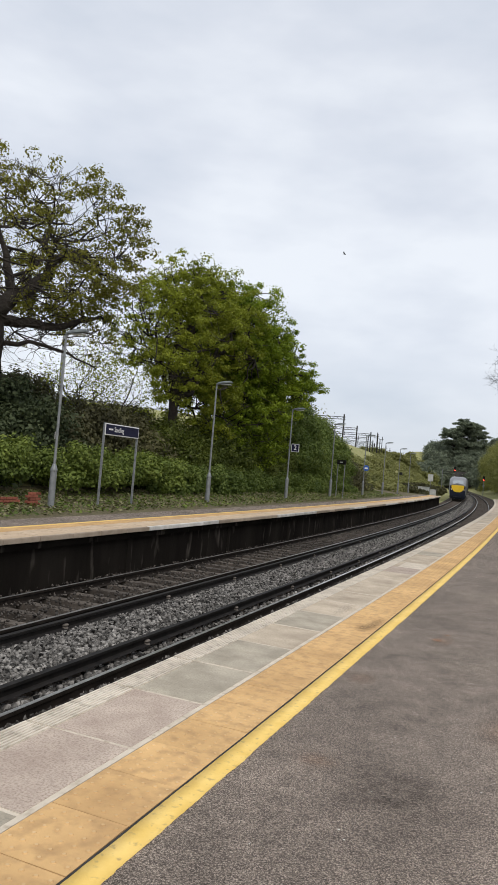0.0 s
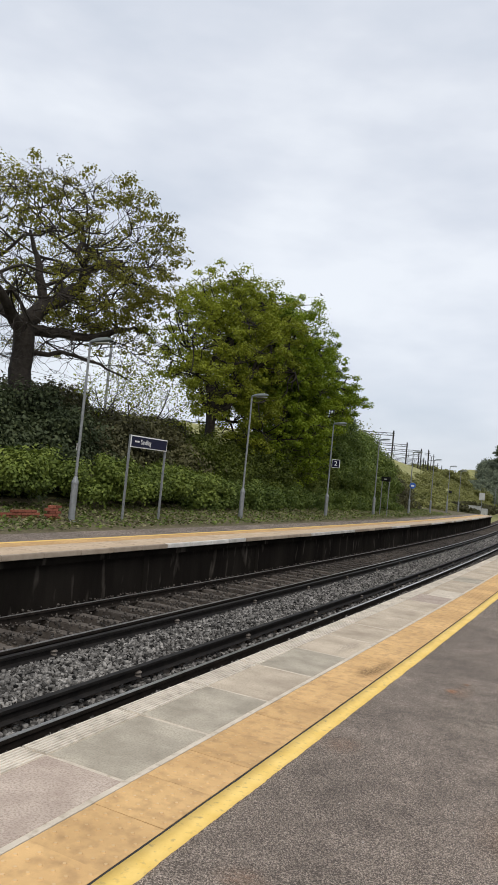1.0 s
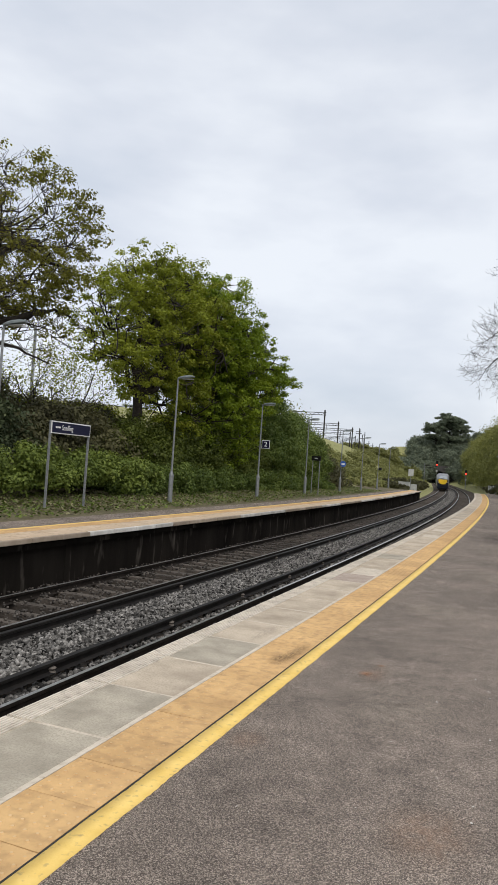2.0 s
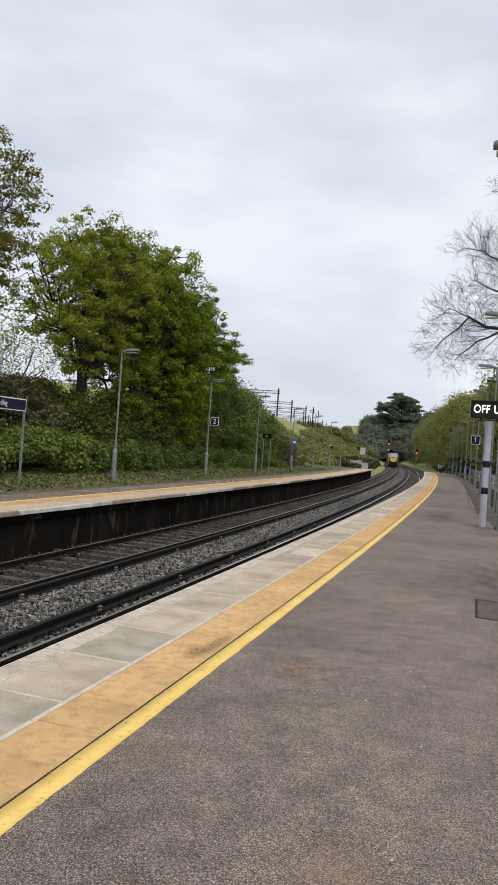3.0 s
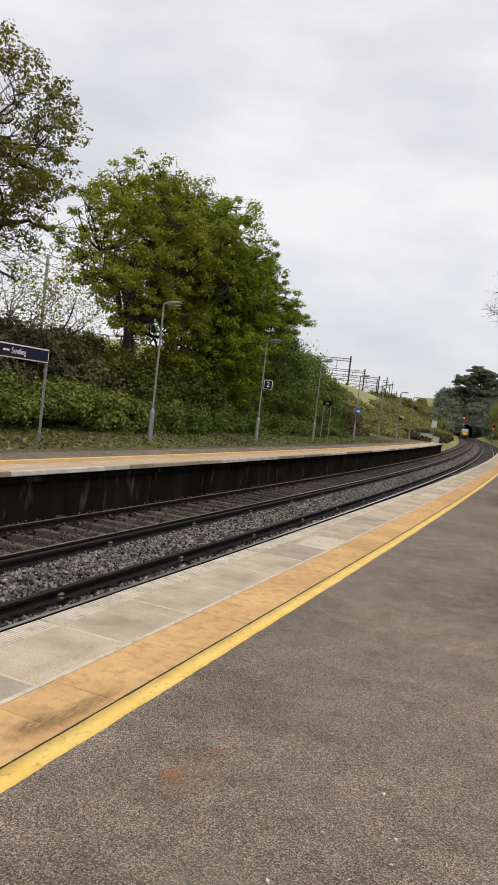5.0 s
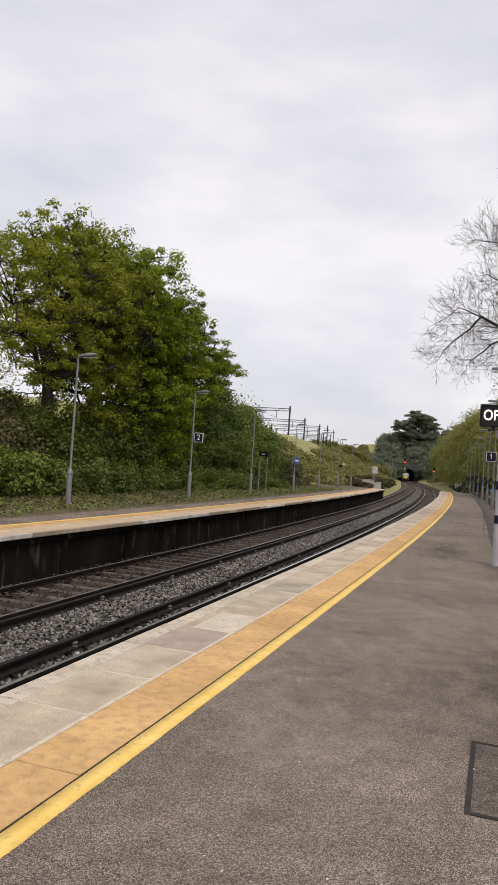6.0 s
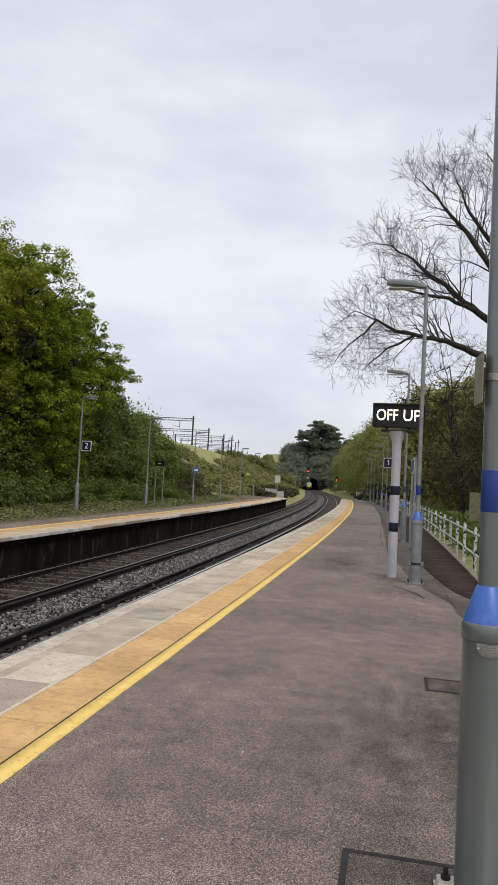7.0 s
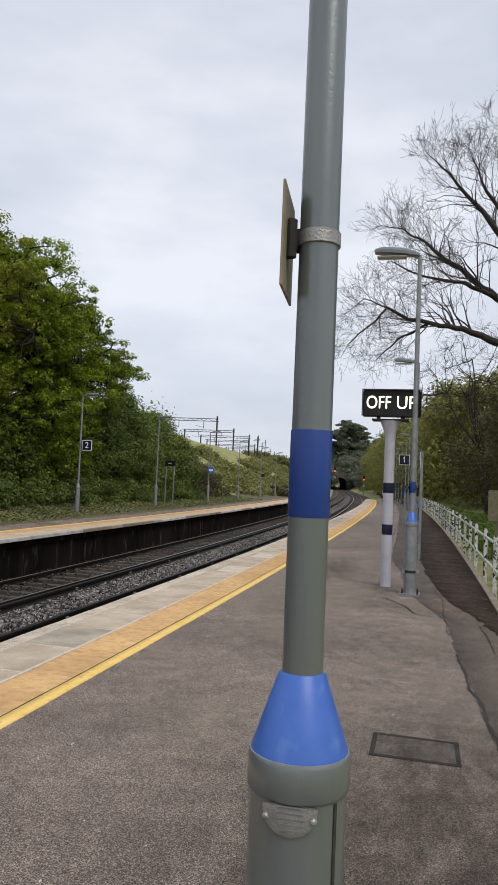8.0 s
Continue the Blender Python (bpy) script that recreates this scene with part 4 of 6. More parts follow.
crowned_tree("oak_tree", 16.2, 16.0, 11, "tall spreading oak with dark limbs and sparse young leaves",
             [(0, 0, 0, 0.48), (0.0, 0.15, 4.4, 0.4), (0.0, 0.1, 6.1, 0.37)],
             [(0.3, 1.7, 9.2, 4.0, 4.1, 2.9), (0.3, -1.8, 7.5, 4.2, 4.2, 3.2), (0.4, 4.0, 7.7, 2.0, 2.0, 1.8), (0.4, 2.4, 5.6, 3.0, 3.8, 1.1)],
             (14, 60, 260, 1000, 2600), (0.075, 0.042, 0.024, 0.013, 0.0075, 0.004), LEAF_OAK, 40, 0.056, (0.18, 0.38), skip=0.22, sag=0.13, mains=OAK_LIMBS, leaf_low=6.4, leafy_from=1.8)
crowned_tree("broadleaf_tree", 29.0, 15.3, 22, "olive-green broadleaf tree with forked limbs behind the hedge",
             [(0, 0, 0, 0.3), (0.1, 0.1, 2.8, 0.26), (0.1, 0.3, 4.4, 0.22)],
             [(0, -0.4, 8.2, 3.6, 3.4, 3.6), (0.3, 2.2, 8.7, 3.8, 4.2, 3.9), (0.4, -2.2, 5.8, 1.7, 1.8, 1.5), (0.4, 2.8, 4.6, 3.0, 3.2, 2.2)],
             (9, 40, 160, 1100), (0.15, 0.07, 0.034, 0.017, 0.006), LEAF_OLIVE, 80, 0.062, (0.2, 0.46), skip=0.1, inner=30, lump_count=130, leafy_from=-0.6, few=0.55)
crowned_tree("broadleaf_tree", 38.2, 14.6, 33, "dense spring-green broadleaf tree behind the platform lamps",
             [(0, 0, 0, 0.32), (0.1, -0.1, 2.6, 0.28), (0.1, -0.6, 4.6, 0.24)],
             [(0, -3.2, 8.4, 3.7, 4.2, 4.1), (0.5, 1.0, 7.5, 3.5, 3.7, 3.4), (0.9, 3.5, 6.7, 2.4, 2.6, 2.4), (0.6, -1.0, 3.8, 2.8, 4.4, 2.6)],
             (9, 40, 170, 1700), (0.2, 0.11, 0.055, 0.028, 0.008), LEAF_GREEN, 95, 0.064, (0.22, 0.5), skip=0.0, inner=240, lump_count=260)
shrub_mass("laurel_hedge", [(8, 12.6, 5, 1.5, 2.3), (16, 12.4, 5, 1.4, 2.0), (22, 12.3, 4, 1.3, 1.9)], LEAF_LAUREL, 300, 0.058, 41, "unclipped light-green laurel hedge along the platform back", "hedge", clump_r=(0.28, 0.5), under=1.1)
shrub_mass("bramble_bank", [(27, 12.4, 5, 1.3, 1.5), (34, 12.6, 5, 1.2, 1.3), (42, 12.4, 5, 1.2, 1.6), (52, 12.2, 6, 1.2, 1.2)], LEAF_BUSH, 220, 0.06, 42, "low bramble and nettles along the platform back", "shrub", clump_r=(0.28, 0.48), under=0.6)
shrub_mass("ivy_thicket", [(2, 14.8, 6, 1.8, 3.8), (10, 15.2, 5, 1.8, 4.7), (16, 15.0, 3.5, 1.6, 4.0)], LEAF_DARK, 240, 0.07, 43, "dark ivy-covered thicket behind the hedge", "shrub", clump_r=(0.4, 0.75))
shrub_mass("scrub_thicket", [(8, 19, 9, 2.4, 5.0), (20, 18.5, 7, 2.5, 4.3), (29, 18, 6, 2.2, 4.0), (22.5, 15, 5, 1.6, 3.6)], LEAF_SCRUB, 170, 0.08, 44, "brownish tangle of scrub under the trees", "shrub", clump_r=(0.45, 0.85))
shrub_mass("hazel_thicket", [(29, 14.6, 4, 1.6, 3.4), (35, 14.4, 5, 1.7, 4.2), (42, 14.2, 4, 1.7, 4.4)], LEAF_SHADE, 230, 0.07, 48, "green hazel undergrowth darkened for the shade below the trees", "shrub", clump_r=(0.45, 0.85))
shrub_mass("hawthorn_bush", [(46.5, 14.0, 4.5, 2.2, 6.8), (54.5, 14.0, 4, 2.2, 6.2)], LEAF_BUSH, 320, 0.075, 45, "tall rounded green bush beside the platform", "shrub", clump_r=(0.45, 0.85))
shrub_mass("hawthorn_bush", [(61, 13.8, 3.5, 1.8, 3.9), (67, 13.4, 3, 1.4, 2.4)], LEAF_SCRUB, 240, 0.075, 46, "brown-green bush at the foot of the embankment", "shrub", clump_r=(0.4, 0.7))
leafy_tree("thorn_tree", 24.2, 16.8, 7.0, 49, "thin thorn tree with sparse pale leaves under the oak", LEAF_OLIVE, 9, 0.055, 0.09, 0.3, 0.26, 4, (0, 0), 0.95, 0.04, 0.3)
leafy_tree("thorn_tree", 57.5, 15.5, 7.6, 47, "thin thorn tree with sparse pale leaves", LEAF_HILL, 10, 0.10, 0.10, 0.3, 0.25, 3, (0, 0), 0.9, 0.08, 0.4)


def hillside_scrub():
    rng = np.random.RandomState(51)
    spots = []
    for _ in range(150):
        s = 66 + 320 * rng.rand()
        u = 11 + (24 if s > 190 else 12) * rng.rand() ** 1.3
        if s < 95:
            u = max(u, 13)
        size = 0.6 + 1.1 * rng.rand()
        spots.append((s, u, size * 1.3, size, size * (0.7 + 0.7 * rng.rand())))
    for _ in range(30):
        size = 0.35 + 0.6 * rng.rand()
        spots.append((64 + 60 * rng.rand(), 11.5 + 12 * rng.rand(), size * 1.6, size, size * 0.9))
    shrub_mass("hillside_scrub", spots, LEAF_HILL, 46, 0.17, 52, "clumps of gorse and bramble on the grassy embankment", "scrub", "stuff", (0.5, 0.95), fill=0.55)


hillside_scrub()


def woods(name, spots, leaf, per, size, seed, label, clump=(1.2, 2.4), crown=0.75):
    """Far woodland as one mass of leafy clumps; spots are (s, u, height, radius)."""
    rng = np.random.RandomState(seed)
    c, r = [], []
    for s, u, h, rad in spots:
        g = gz(s, u)
        if 402 < s < 475 and abs(u - 3.4) < 14:
            g = max(g, 6.5 + 9.0 * float(ease(402, 447, s)))
        for _ in range(int(10 + 3.2 * rad * rad)):
            a, q = rng.rand() * 6.283, math.sqrt(rng.rand())
            z = rng.rand() ** 0.6
            wide = rad * math.sqrt(max(0.08, 1 - (max(0, z - 0.45) / 0.6) ** 2))
            c.append(at(s + math.cos(a) * q * wide, u + math.sin(a) * q * wide, g + 0.5 + z * h * 0.93))
            r.append(rng.uniform(*clump) * min(1.0, rad / 4))
    p, d = clumps(np.array(c), np.array(r), per, rng)
    tagged(new(name, quads_mesh(name, leaves(p, size, rng, out=d), 4, leaf)), label, "woodland", kind="stuff")


def right_woods():
    rng = np.random.RandomState(61)
    near_spots = [(s, -8.8 - 2.0 * rng.rand(), 5.0 + 2.2 * rng.rand(), 2.4 + rng.rand()) for s in np.arange(15, 80, 3.6)]
    near_spots += [(s, -13 - 3 * rng.rand(), 9.0 + 2.5 * rng.rand(), 3.0 + rng.rand()) for s in np.arange(16, 90, 4.6)]
    woods("undergrowth", near_spots, LEAF_UNDER, 120, 0.085, 62, "dark brown-green undergrowth and young trees behind the fence", (0.7, 1.3))
    mid = [(s, -8.2 - 3.0 * rng.rand(), 9.5 + 3.5 * rng.rand(), 3.4 + 1.2 * rng.rand()) for s in np.arange(72, 150, 5)]
    mid += [(s, -7.5 - 4.0 * rng.rand(), 14 + 4 * rng.rand(), 4 + 1.2 * rng.rand()) for s in np.arange(150, 300, 5)]
    mid += [(s, -15 - 8 * rng.rand(), 13 + 4 * rng.rand(), 5 + 1.5 * rng.rand()) for s in np.arange(70, 330, 8)]
    woods("bank_woods", mid, LEAF_WOOD, 95, 0.19, 63, "olive-green spring woodland on the bank by the line", (1.1, 2.0))
    low = [(97 + 45 * rng.rand(), -3.4 - 6 * rng.rand(), 0.8 + 1.6 * rng.rand(), 1.3 + rng.rand()) for _ in range(40)]
    low += [(92.5 + 70 * rng.rand(), 8.6 + 3 * rng.rand(), 0.5 + 0.9 * rng.rand(), 0.9 + 0.5 * rng.rand()) for _ in range(50)]
    woods("brambles", low, LEAF_SCRUB, 60, 0.14, 65, "brown brambles beyond the platform end", (0.4, 0.8))
    hill = [(398 + 60 * rng.rand(), -34 + 52 * rng.rand(), 6 + 5 * rng.rand(), 4.5 + 2 * rng.rand()) for _ in range(60)]
    hill = [h for h in hill if not (h[0] < 405 and -2 < h[1] < 9)]
    hill += [(340 + 55 * rng.rand(), -9 - 16 * rng.rand(), 9 + 5 * rng.rand(), 5) for _ in range(14)]
    hill += [(330 + 70 * rng.rand(), 13 + 12 * rng.rand(), 2.5 + 3 * rng.rand(), 3.0) for _ in range(18)]
    hill += [(406 + 3 * rng.rand(), u, 3.0, 2.6) for u in np.arange(-9, 17, 2.4)]
    bank = [(290 + 125 * rng.rand(), 14 + 36 * rng.rand(), 1.6 + 3.2 * rng.rand(), 2.2 + 1.6 * rng.rand()) for _ in range(90)]
    woods("bank_scrub", bank, LEAF_HILL, 60, 0.28, 66, "low scrub and gorse along the far embankment", (0.8, 1.6))
    woods("tunnel_hill_woods", hill, LEAF_PINE, 80, 0.4, 64, "dark green woodland over the tunnel hill", (1.4, 2.6))


right_woods()


def pine(s, u, height, seed, radius):
    """A tall pine: bare trunk and flat plates of needles high up."""
    rng = np.random.RandomState(seed)
    base = max(gz(s, u), 6.5 + 9.0 * float(ease(402, 447, s)))
    tree = empty("pine_tree", place(s, u, base), "tall dark flat-topped pine on the tunnel hill", "tree", "pines")
    segs, c, r = [], [], []
    top = np.array([0.6, 0.4, height])
    for k in range(6):
        segs.append((top * k / 6, top * (k + 1) / 6, 0.55 - 0.06 * k, 0.49 - 0.06 * k))
    for k in range(70):
        z = height * (0.22 + 0.78 * rng.rand() ** 0.8)
        a, q = rng.rand() * 6.283, radius * (0.35 + 0.65 * rng.rand()) * (1.15 - 0.5 * abs(z / height - 0.75))
        e = np.array([math.cos(a) * q, math.sin(a) * q, z + 0.8])
        segs.append((np.array([0.2, 0.2, z - 1.0]), e, 0.16, 0.06))
        for _ in range(4):
            c.append(e + rng.normal(size=3) * (1.0, 1.0, 0.25))
            r.append(rng.uniform(0.9, 1.9))
    part_mesh("trunk", tubes("trunk", segs, BARK), tree)
    p, d = clumps(np.array(c), np.array(r), 90, rng, 0.42)
    part_mesh("crown", quads_mesh("crown", leaves(p, 0.34, rng), 4, LEAF_PINE), tree)


pine(422, 6, 22, 71, 5.5)
pine(424, -1, 27, 72, 6)
pine(428, -6, 24, 73, 5)


BARE_LIMBS = [
    [(-0.4, 0, 5.2, 0.2), (-2.9, -0.2, 7.1, 0.14), (-4.2, -0.4, 7.6, 0.105), (-5.4, -0.5, 7.8, 0.08), (-6.9, -0.8, 8.3, 0.05), (-7.9, -1.0, 7.3, 0.025), (-8.5, -1.2, 6.4, 0.01)],
    [(-5.4, -0.5, 7.8, 0.05), (-6.5, 0.4, 7.4, 0.035), (-7.4, 1.0, 6.6, 0.014)],
    [(-6.9, -0.8, 8.3, 0.035), (-7.8, -0.2, 8.8, 0.02), (-8.5, 0.0, 8.3, 0.01)],
    [(-0.5, 0.1, 6.4, 0.2), (-3.0, 0.3, 8.9, 0.14), (-3.9, 0.5, 9.7, 0.11), (-4.9, 0.6, 10.5, 0.08), (-5.6, 0.4, 11.1, 0.05), (-6.5, 0.2, 11.6, 0.025), (-7.3, 0.1, 11.7, 0.01)],
    [(-3.0, 0.3, 8.9, 0.1), (-4.2, -0.4, 9.3, 0.07), (-5.6, -0.9, 9.4, 0.04), (-6.8, -1.2, 9.9, 0.015)],
    [(-0.3, 0, 7.4, 0.2), (-2.2, -0.3, 9.8, 0.13), (-3.6, -0.6, 11.8, 0.09), (-4.6, -0.7, 12.9, 0.05), (-5.6, -0.9, 13.9, 0.015)],
    [(-0.2, 0.2, 8.0, 0.18), (-1.8, 0.5, 11.0, 0.12), (-2.9, 0.6, 12.3, 0.08), (-3.7, 0.5, 13.7, 0.04), (-4.1, 0.4, 14.6, 0.012)],
    [(0, 0, 8.2, 0.18), (-0.9, -0.4, 11.6, 0.12), (-2.0, -0.6, 13.4, 0.07), (-3.0, -0.7, 14.9, 0.015)],
    [(0, 0, 8.2, 0.18), (0.8, 0.4, 12.0, 0.12), (0.6, 0.3, 14.4, 0.05), (0.2, 0.2, 15.8, 0.012)],
    [(0.1, 0, 6.6, 0.18), (2.2, 0.4, 9.0, 0.11), (4.0, 0.6, 11.5, 0.05), (5.2, 0.8, 13.5, 0.012)],
]


def bare_crown(name, s, u, seed, label, trunk, limbs, group, twig=1.0):
    """A leafless tree: great limbs, branches that sweep on along them, and fans of fine twigs."""
    rng = np.random.RandomState(seed)
    tree = empty(name, place(s, u, gz(s, u) - 0.15), label, "tree", group)
    segs, tips = [], []
    for line in [trunk] + list(limbs):
        pts = [np.array(a[:3], float) for a in line]
        for k in range(len(line) - 1):
            first = len(segs)
            limb(pts[k], pts[k + 1], line[k][3], line[k + 1][3], rng, segs, 0.04, 4)
            if line is trunk:
                continue
            way = (pts[k + 1] - pts[k]) / np.linalg.norm(pts[k + 1] - pts[k])
            for p, q, r0, r1 in segs[first:first + 4]:
                if r0 > 0.13:
                    continue
                for _ in range(2 if r0 > 0.05 else 3):
                    side = rng.normal(size=3)
                    side -= side.dot(way) * way
                    side /= np.linalg.norm(side)
                    side[2] += 0.25
                    size = min(1.0, 0.45 + r0 * 6)
                    grow(q, way * 0.8 + side * 0.75, (0.85 + 0.5 * rng.rand()) * size * twig, max(0.006, r1 * 0.32), 3 if r0 > 0.03 else 2, rng, segs, tips, 0.8, 0.06, 3, 0.66, 0.2, 0.55)
    segs = [(p, q, max(a, 0.0046), max(b, 0.0038)) for p, q, a, b in segs]
    part_mesh("trunk", tubes("trunk", [x for x in segs if x[2] >= 0.02], BARK), tree, "dark rough bark on trunk and limbs")
    tagged(part_mesh("twig_work", tubes("twig_work", [x for x in segs if x[2] < 0.02], TWIG, 4), tree), "fine twigs", kind="stuff")
    return tree


bare_crown("bare_tree", 33, -9.4, 81, "large leafless tree with fine twigs reaching over the fence",
           [(0, 0, 0, 0.34), (-0.2, 0.1, 3.4, 0.3), (-0.3, 0, 5.4, 0.27), (0, 0, 8.2, 0.2)], BARE_LIMBS, "bare trees")
crowned_tree("bare_tree", 52, -8.2, 82, "leafless tree above the undergrowth", [(0, 0, 0, 0.22), (-0.2, 0, 4.0, 0.18)],
             [(-0.6, 0, 9.0, 3.4, 3.6, 3.4), (-2.6, 0, 8.0, 2.4, 2.4, 2.4)], (8, 34, 150, 700, 1700), (0.06, 0.035, 0.02, 0.011, 0.006, 0.0035), group="bare trees", sag=0.07)
crowned_tree("bare_tree", 22, -11.5, 83, "leafless tree behind the white fence", [(0, 0, 0, 0.14), (-0.2, 0, 3.4, 0.1)],
             [(-0.8, 0, 8.4, 3.2, 3.4, 3.6)], (8, 30, 140, 600, 1500), (0.05, 0.03, 0.016, 0.009, 0.005, 0.003), group="bare trees", sag=0.07)
crowned_tree("bare_tree", 10.5, 18.5, 84, "small leafless tree in the thicket", [(0, 0, 0, 0.14), (0, 0.2, 2.0, 0.12)],
             [(0, 0.4, 4.8, 2.6, 3.4, 2.2)], (7, 26, 100, 320), (0.09, 0.05, 0.028, 0.014, 0.007), group="bare trees")
shrub_mass("weeds", [(s, -6.6 + 0.4 * math.sin(s), 1.6, 0.9, 0.55 + 0.25 * math.sin(s * 1.7)) for s in np.arange(13, 60, 2.4)], LEAF_WEED, 90, 0.06, 85, "bright green weeds and grass behind the fence", "weeds", "stuff", (0.2, 0.4))


def ground_ivy():
    rng = np.random.RandomState(91)
    n = 26000
    s = -2 + 74 * rng.rand(n) ** 1.3
    u = 8.85 + 3.6 * rng.rand(n) ** 0.8
    z = np.interp(u, [8.7, 9.4, 10.5, 12, 13.5], [FZ, FZ + 0.03, FZ + 0.08, 0.16, 0.3]) + 0.02 + 0.06 * rng.rand(n)
    p = at_many(s, u, z)
    green = rng.rand(n) < 0.5
    tagged(new("ground_ivy", quads_mesh("ground_ivy", leaves(p[green], 0.055, rng, 1.2), 4, LEAF_BUSH)), "low ivy creeping over the platform back", "ivy", kind="stuff")
    tagged(new("fallen_leaves", quads_mesh("fallen_leaves", leaves(p[~green], 0.05, rng, 1.6), 4, LEAF_FALLEN)), "dry fallen leaves on the platform back", "leaves", kind="stuff")


ground_ivy()


# ---- lamp posts ----
def lamp_post(s, u, height, label, group, cone_mat, side, band=False, base=0.0, detail=False):
    """Column lamp: flange, door section, cone, slim shaft, arm and lantern towards the track (side: +1 when the track is to its left)."""
    post = empty("platform_lamp", place(s, u, base), label, "lamp post", group)
    part("base_section", lathe([(0.0925, 0.03), (0.0925, 1.05)], 28), STEEL if detail else GALV, post, "", None, True)
    part("collar", lathe([(0.0965, 1.05), (0.0985, 1.054), (0.0985, 1.112), (0.096, 1.117)], 28), STEEL if detail else GALV, post, "", None, True)
    part("cone", lathe([(0.094, 1.117), (0.09, 1.132), (0.046, 1.26), (0.041, 1.265)], 28), cone_mat, post, "blue-painted transition cone" if band else "grey transition cone", None, True)
    part("shaft", lathe([(0.040, 1.265), (0.0385, 3.0), (0.031, height)], 20), STEEL if detail else GALV, post, "", None, True)
    if band:
        part("band", lathe([(0.0405, 1.561), (0.0412, 1.563), (0.041, 1.728), (0.0403, 1.730)], 24), BAND, post, "dark blue painted band", None, True)
    flange = part("flange", box(-0.15, 0.15, -0.15, 0.15, 0.0, 0.035, 0.004), PLINTH if detail else GALV, post, "pale weathered base plate")
    for x in (-0.115, 0.115):
        for y in (-0.115, 0.115):
            part("bolt", merge(lathe([(0.02, 0.035), (0.02, 0.052)], 6, x, y), lathe([(0.011, 0.052), (0.01, 0.085)], 8, x, y)), TAR, flange)
    arm = -side
    lan = part("lantern", lantern(arm), STEEL, post, "grey flat-topped lantern", Matrix.Translation((0, 0, height)), True)
    part("diffuser", box(min(arm * 0.2, arm * 0.66), max(arm * 0.2, arm * 0.66), -0.085, 0.085, -0.035, -0.012, 0.008), CABINET, lan, "translucent lamp cover", pose(0, 0, 0.0))
    part("arm", rod((0, 0, height - 0.03), (arm * 0.2, 0, height + 0.03), 0.026, 10), GALV, post)
    return post


def lantern(arm):
    bm = bmesh.new()
    sec = [(0.0, 0.05, 0.03), (0.1, 0.085, 0.06), (0.3, 0.11, 0.085), (0.58, 0.11, 0.075), (0.7, 0.07, 0.04)]
    rings = []
    for x, w, h in sec:
        rings.append([bm.verts.new((arm * x, y, z + 0.1 * x)) for y, z in ((-w, -0.015), (-w, h * 0.4), (-w * 0.6, h), (w * 0.6, h), (w, h * 0.4), (w, -0.015))])
    for a, b in zip(rings, rings[1:]):
        for k in range(6):
            bm.faces.new((a[k], a[(k + 1) % 6], b[(k + 1) % 6], b[k]))
    bm.faces.new(rings[0])
    bm.faces.new(rings[-1][::-1])
    bmesh.ops.recalc_face_normals(bm, faces=bm.faces[:])
    return bm


front = lamp_post(6.954, -3.62, 5.25, "grey steel lamp post with blue cone and dark blue band", "near platform lamps", BLUE, 1, True, -0.0126, True)
part("footing", box(-0.17, 0.17, -0.17, 0.17, -0.055, 0.002, 0.01), PLINTH, front, "pale mossy concrete footing")
door_seam = part("door_seam", box(0.086, 0.094, -0.012, -0.004, 0.12, 1.045), TAR, front, "dark seam of the cable door")
door_seam.matrix_basis = pose(0, 0, 0, 0, 0, -28)
_b = lathe([(0.001, 0.0), (0.058, 0.0), (0.058, 0.004), (0.052, 0.006)], 24)
bmesh.ops.bisect_plane(_b, geom=_b.verts[:] + _b.edges[:] + _b.faces[:], plane_co=(0, 0.006, 0), plane_no=(0, 1, 0), clear_outer=True)
plate = part("maker_plate", _b, ALLOY, front, "half-oval cast alloy plate with worn lettering", pose(0.002, -0.0905, 1.043, 90, 0, 2) @ Matrix.Diagonal((0.86, 0.88, 1, 1)), True)
for i in range(5):
    part("worn_line", box(-0.032 + 0.004 * abs(i - 2), 0.032 - 0.004 * abs(i - 2), -0.044 + i * 0.011, -0.0405 + i * 0.011, 0.006, 0.0066), STEEL, plate)
for x in (-0.05, 0.05):
    part("rivet", lathe([(0.008, 0.002), (0.007, 0.009), (0.003, 0.011)], 8, x, -0.018), ALLOY, plate)
part("worn_edge", lathe([(0.094, 1.1165), (0.0962, 1.117), (0.0957, 1.1195), (0.093, 1.120)], 28), GALV, front, "paint worn pale at the cone's foot", None, True)
clamp = part("clamp", lathe([(0.04, 2.095), (0.0435, 2.097), (0.0435, 2.123), (0.04, 2.125)], 20), ALLOY, front, "steel band clamp", None, True)
part("clamp_block", merge(box(-0.064, -0.032, -0.022, 0.018, 2.09, 2.13, 0.004), lathe([(0.012, 2.07), (0.012, 2.145)], 8, -0.052, -0.026)), TAR, clamp)
part("side_sign", box(-0.0025, 0.0025, -0.085, 0.085, 2.0, 2.205, 0.0008), OLIVE, front, "small metal sign with a dull olive-tan face", pose(-0.064, 0.0, 0, 0, 0, 4.5))
for i in range(1, 11):
    lamp_post(6.954 + 10.04 * i, -3.66, 5.27, "grey lamp post with blue cone along the platform", "near platform lamps", BLUE, 1, True, FALL * -3.66)
strap = empty("strap_band", place(16.994, -3.66, FALL * -3.66 + 0.36), "dark steel strap with two bolts round the lamp base", "clamp")
part("ring", lathe([(0.094, -0.02), (0.097, -0.018), (0.097, 0.018), (0.094, 0.02)], 24), TAR, strap, "", None, True)
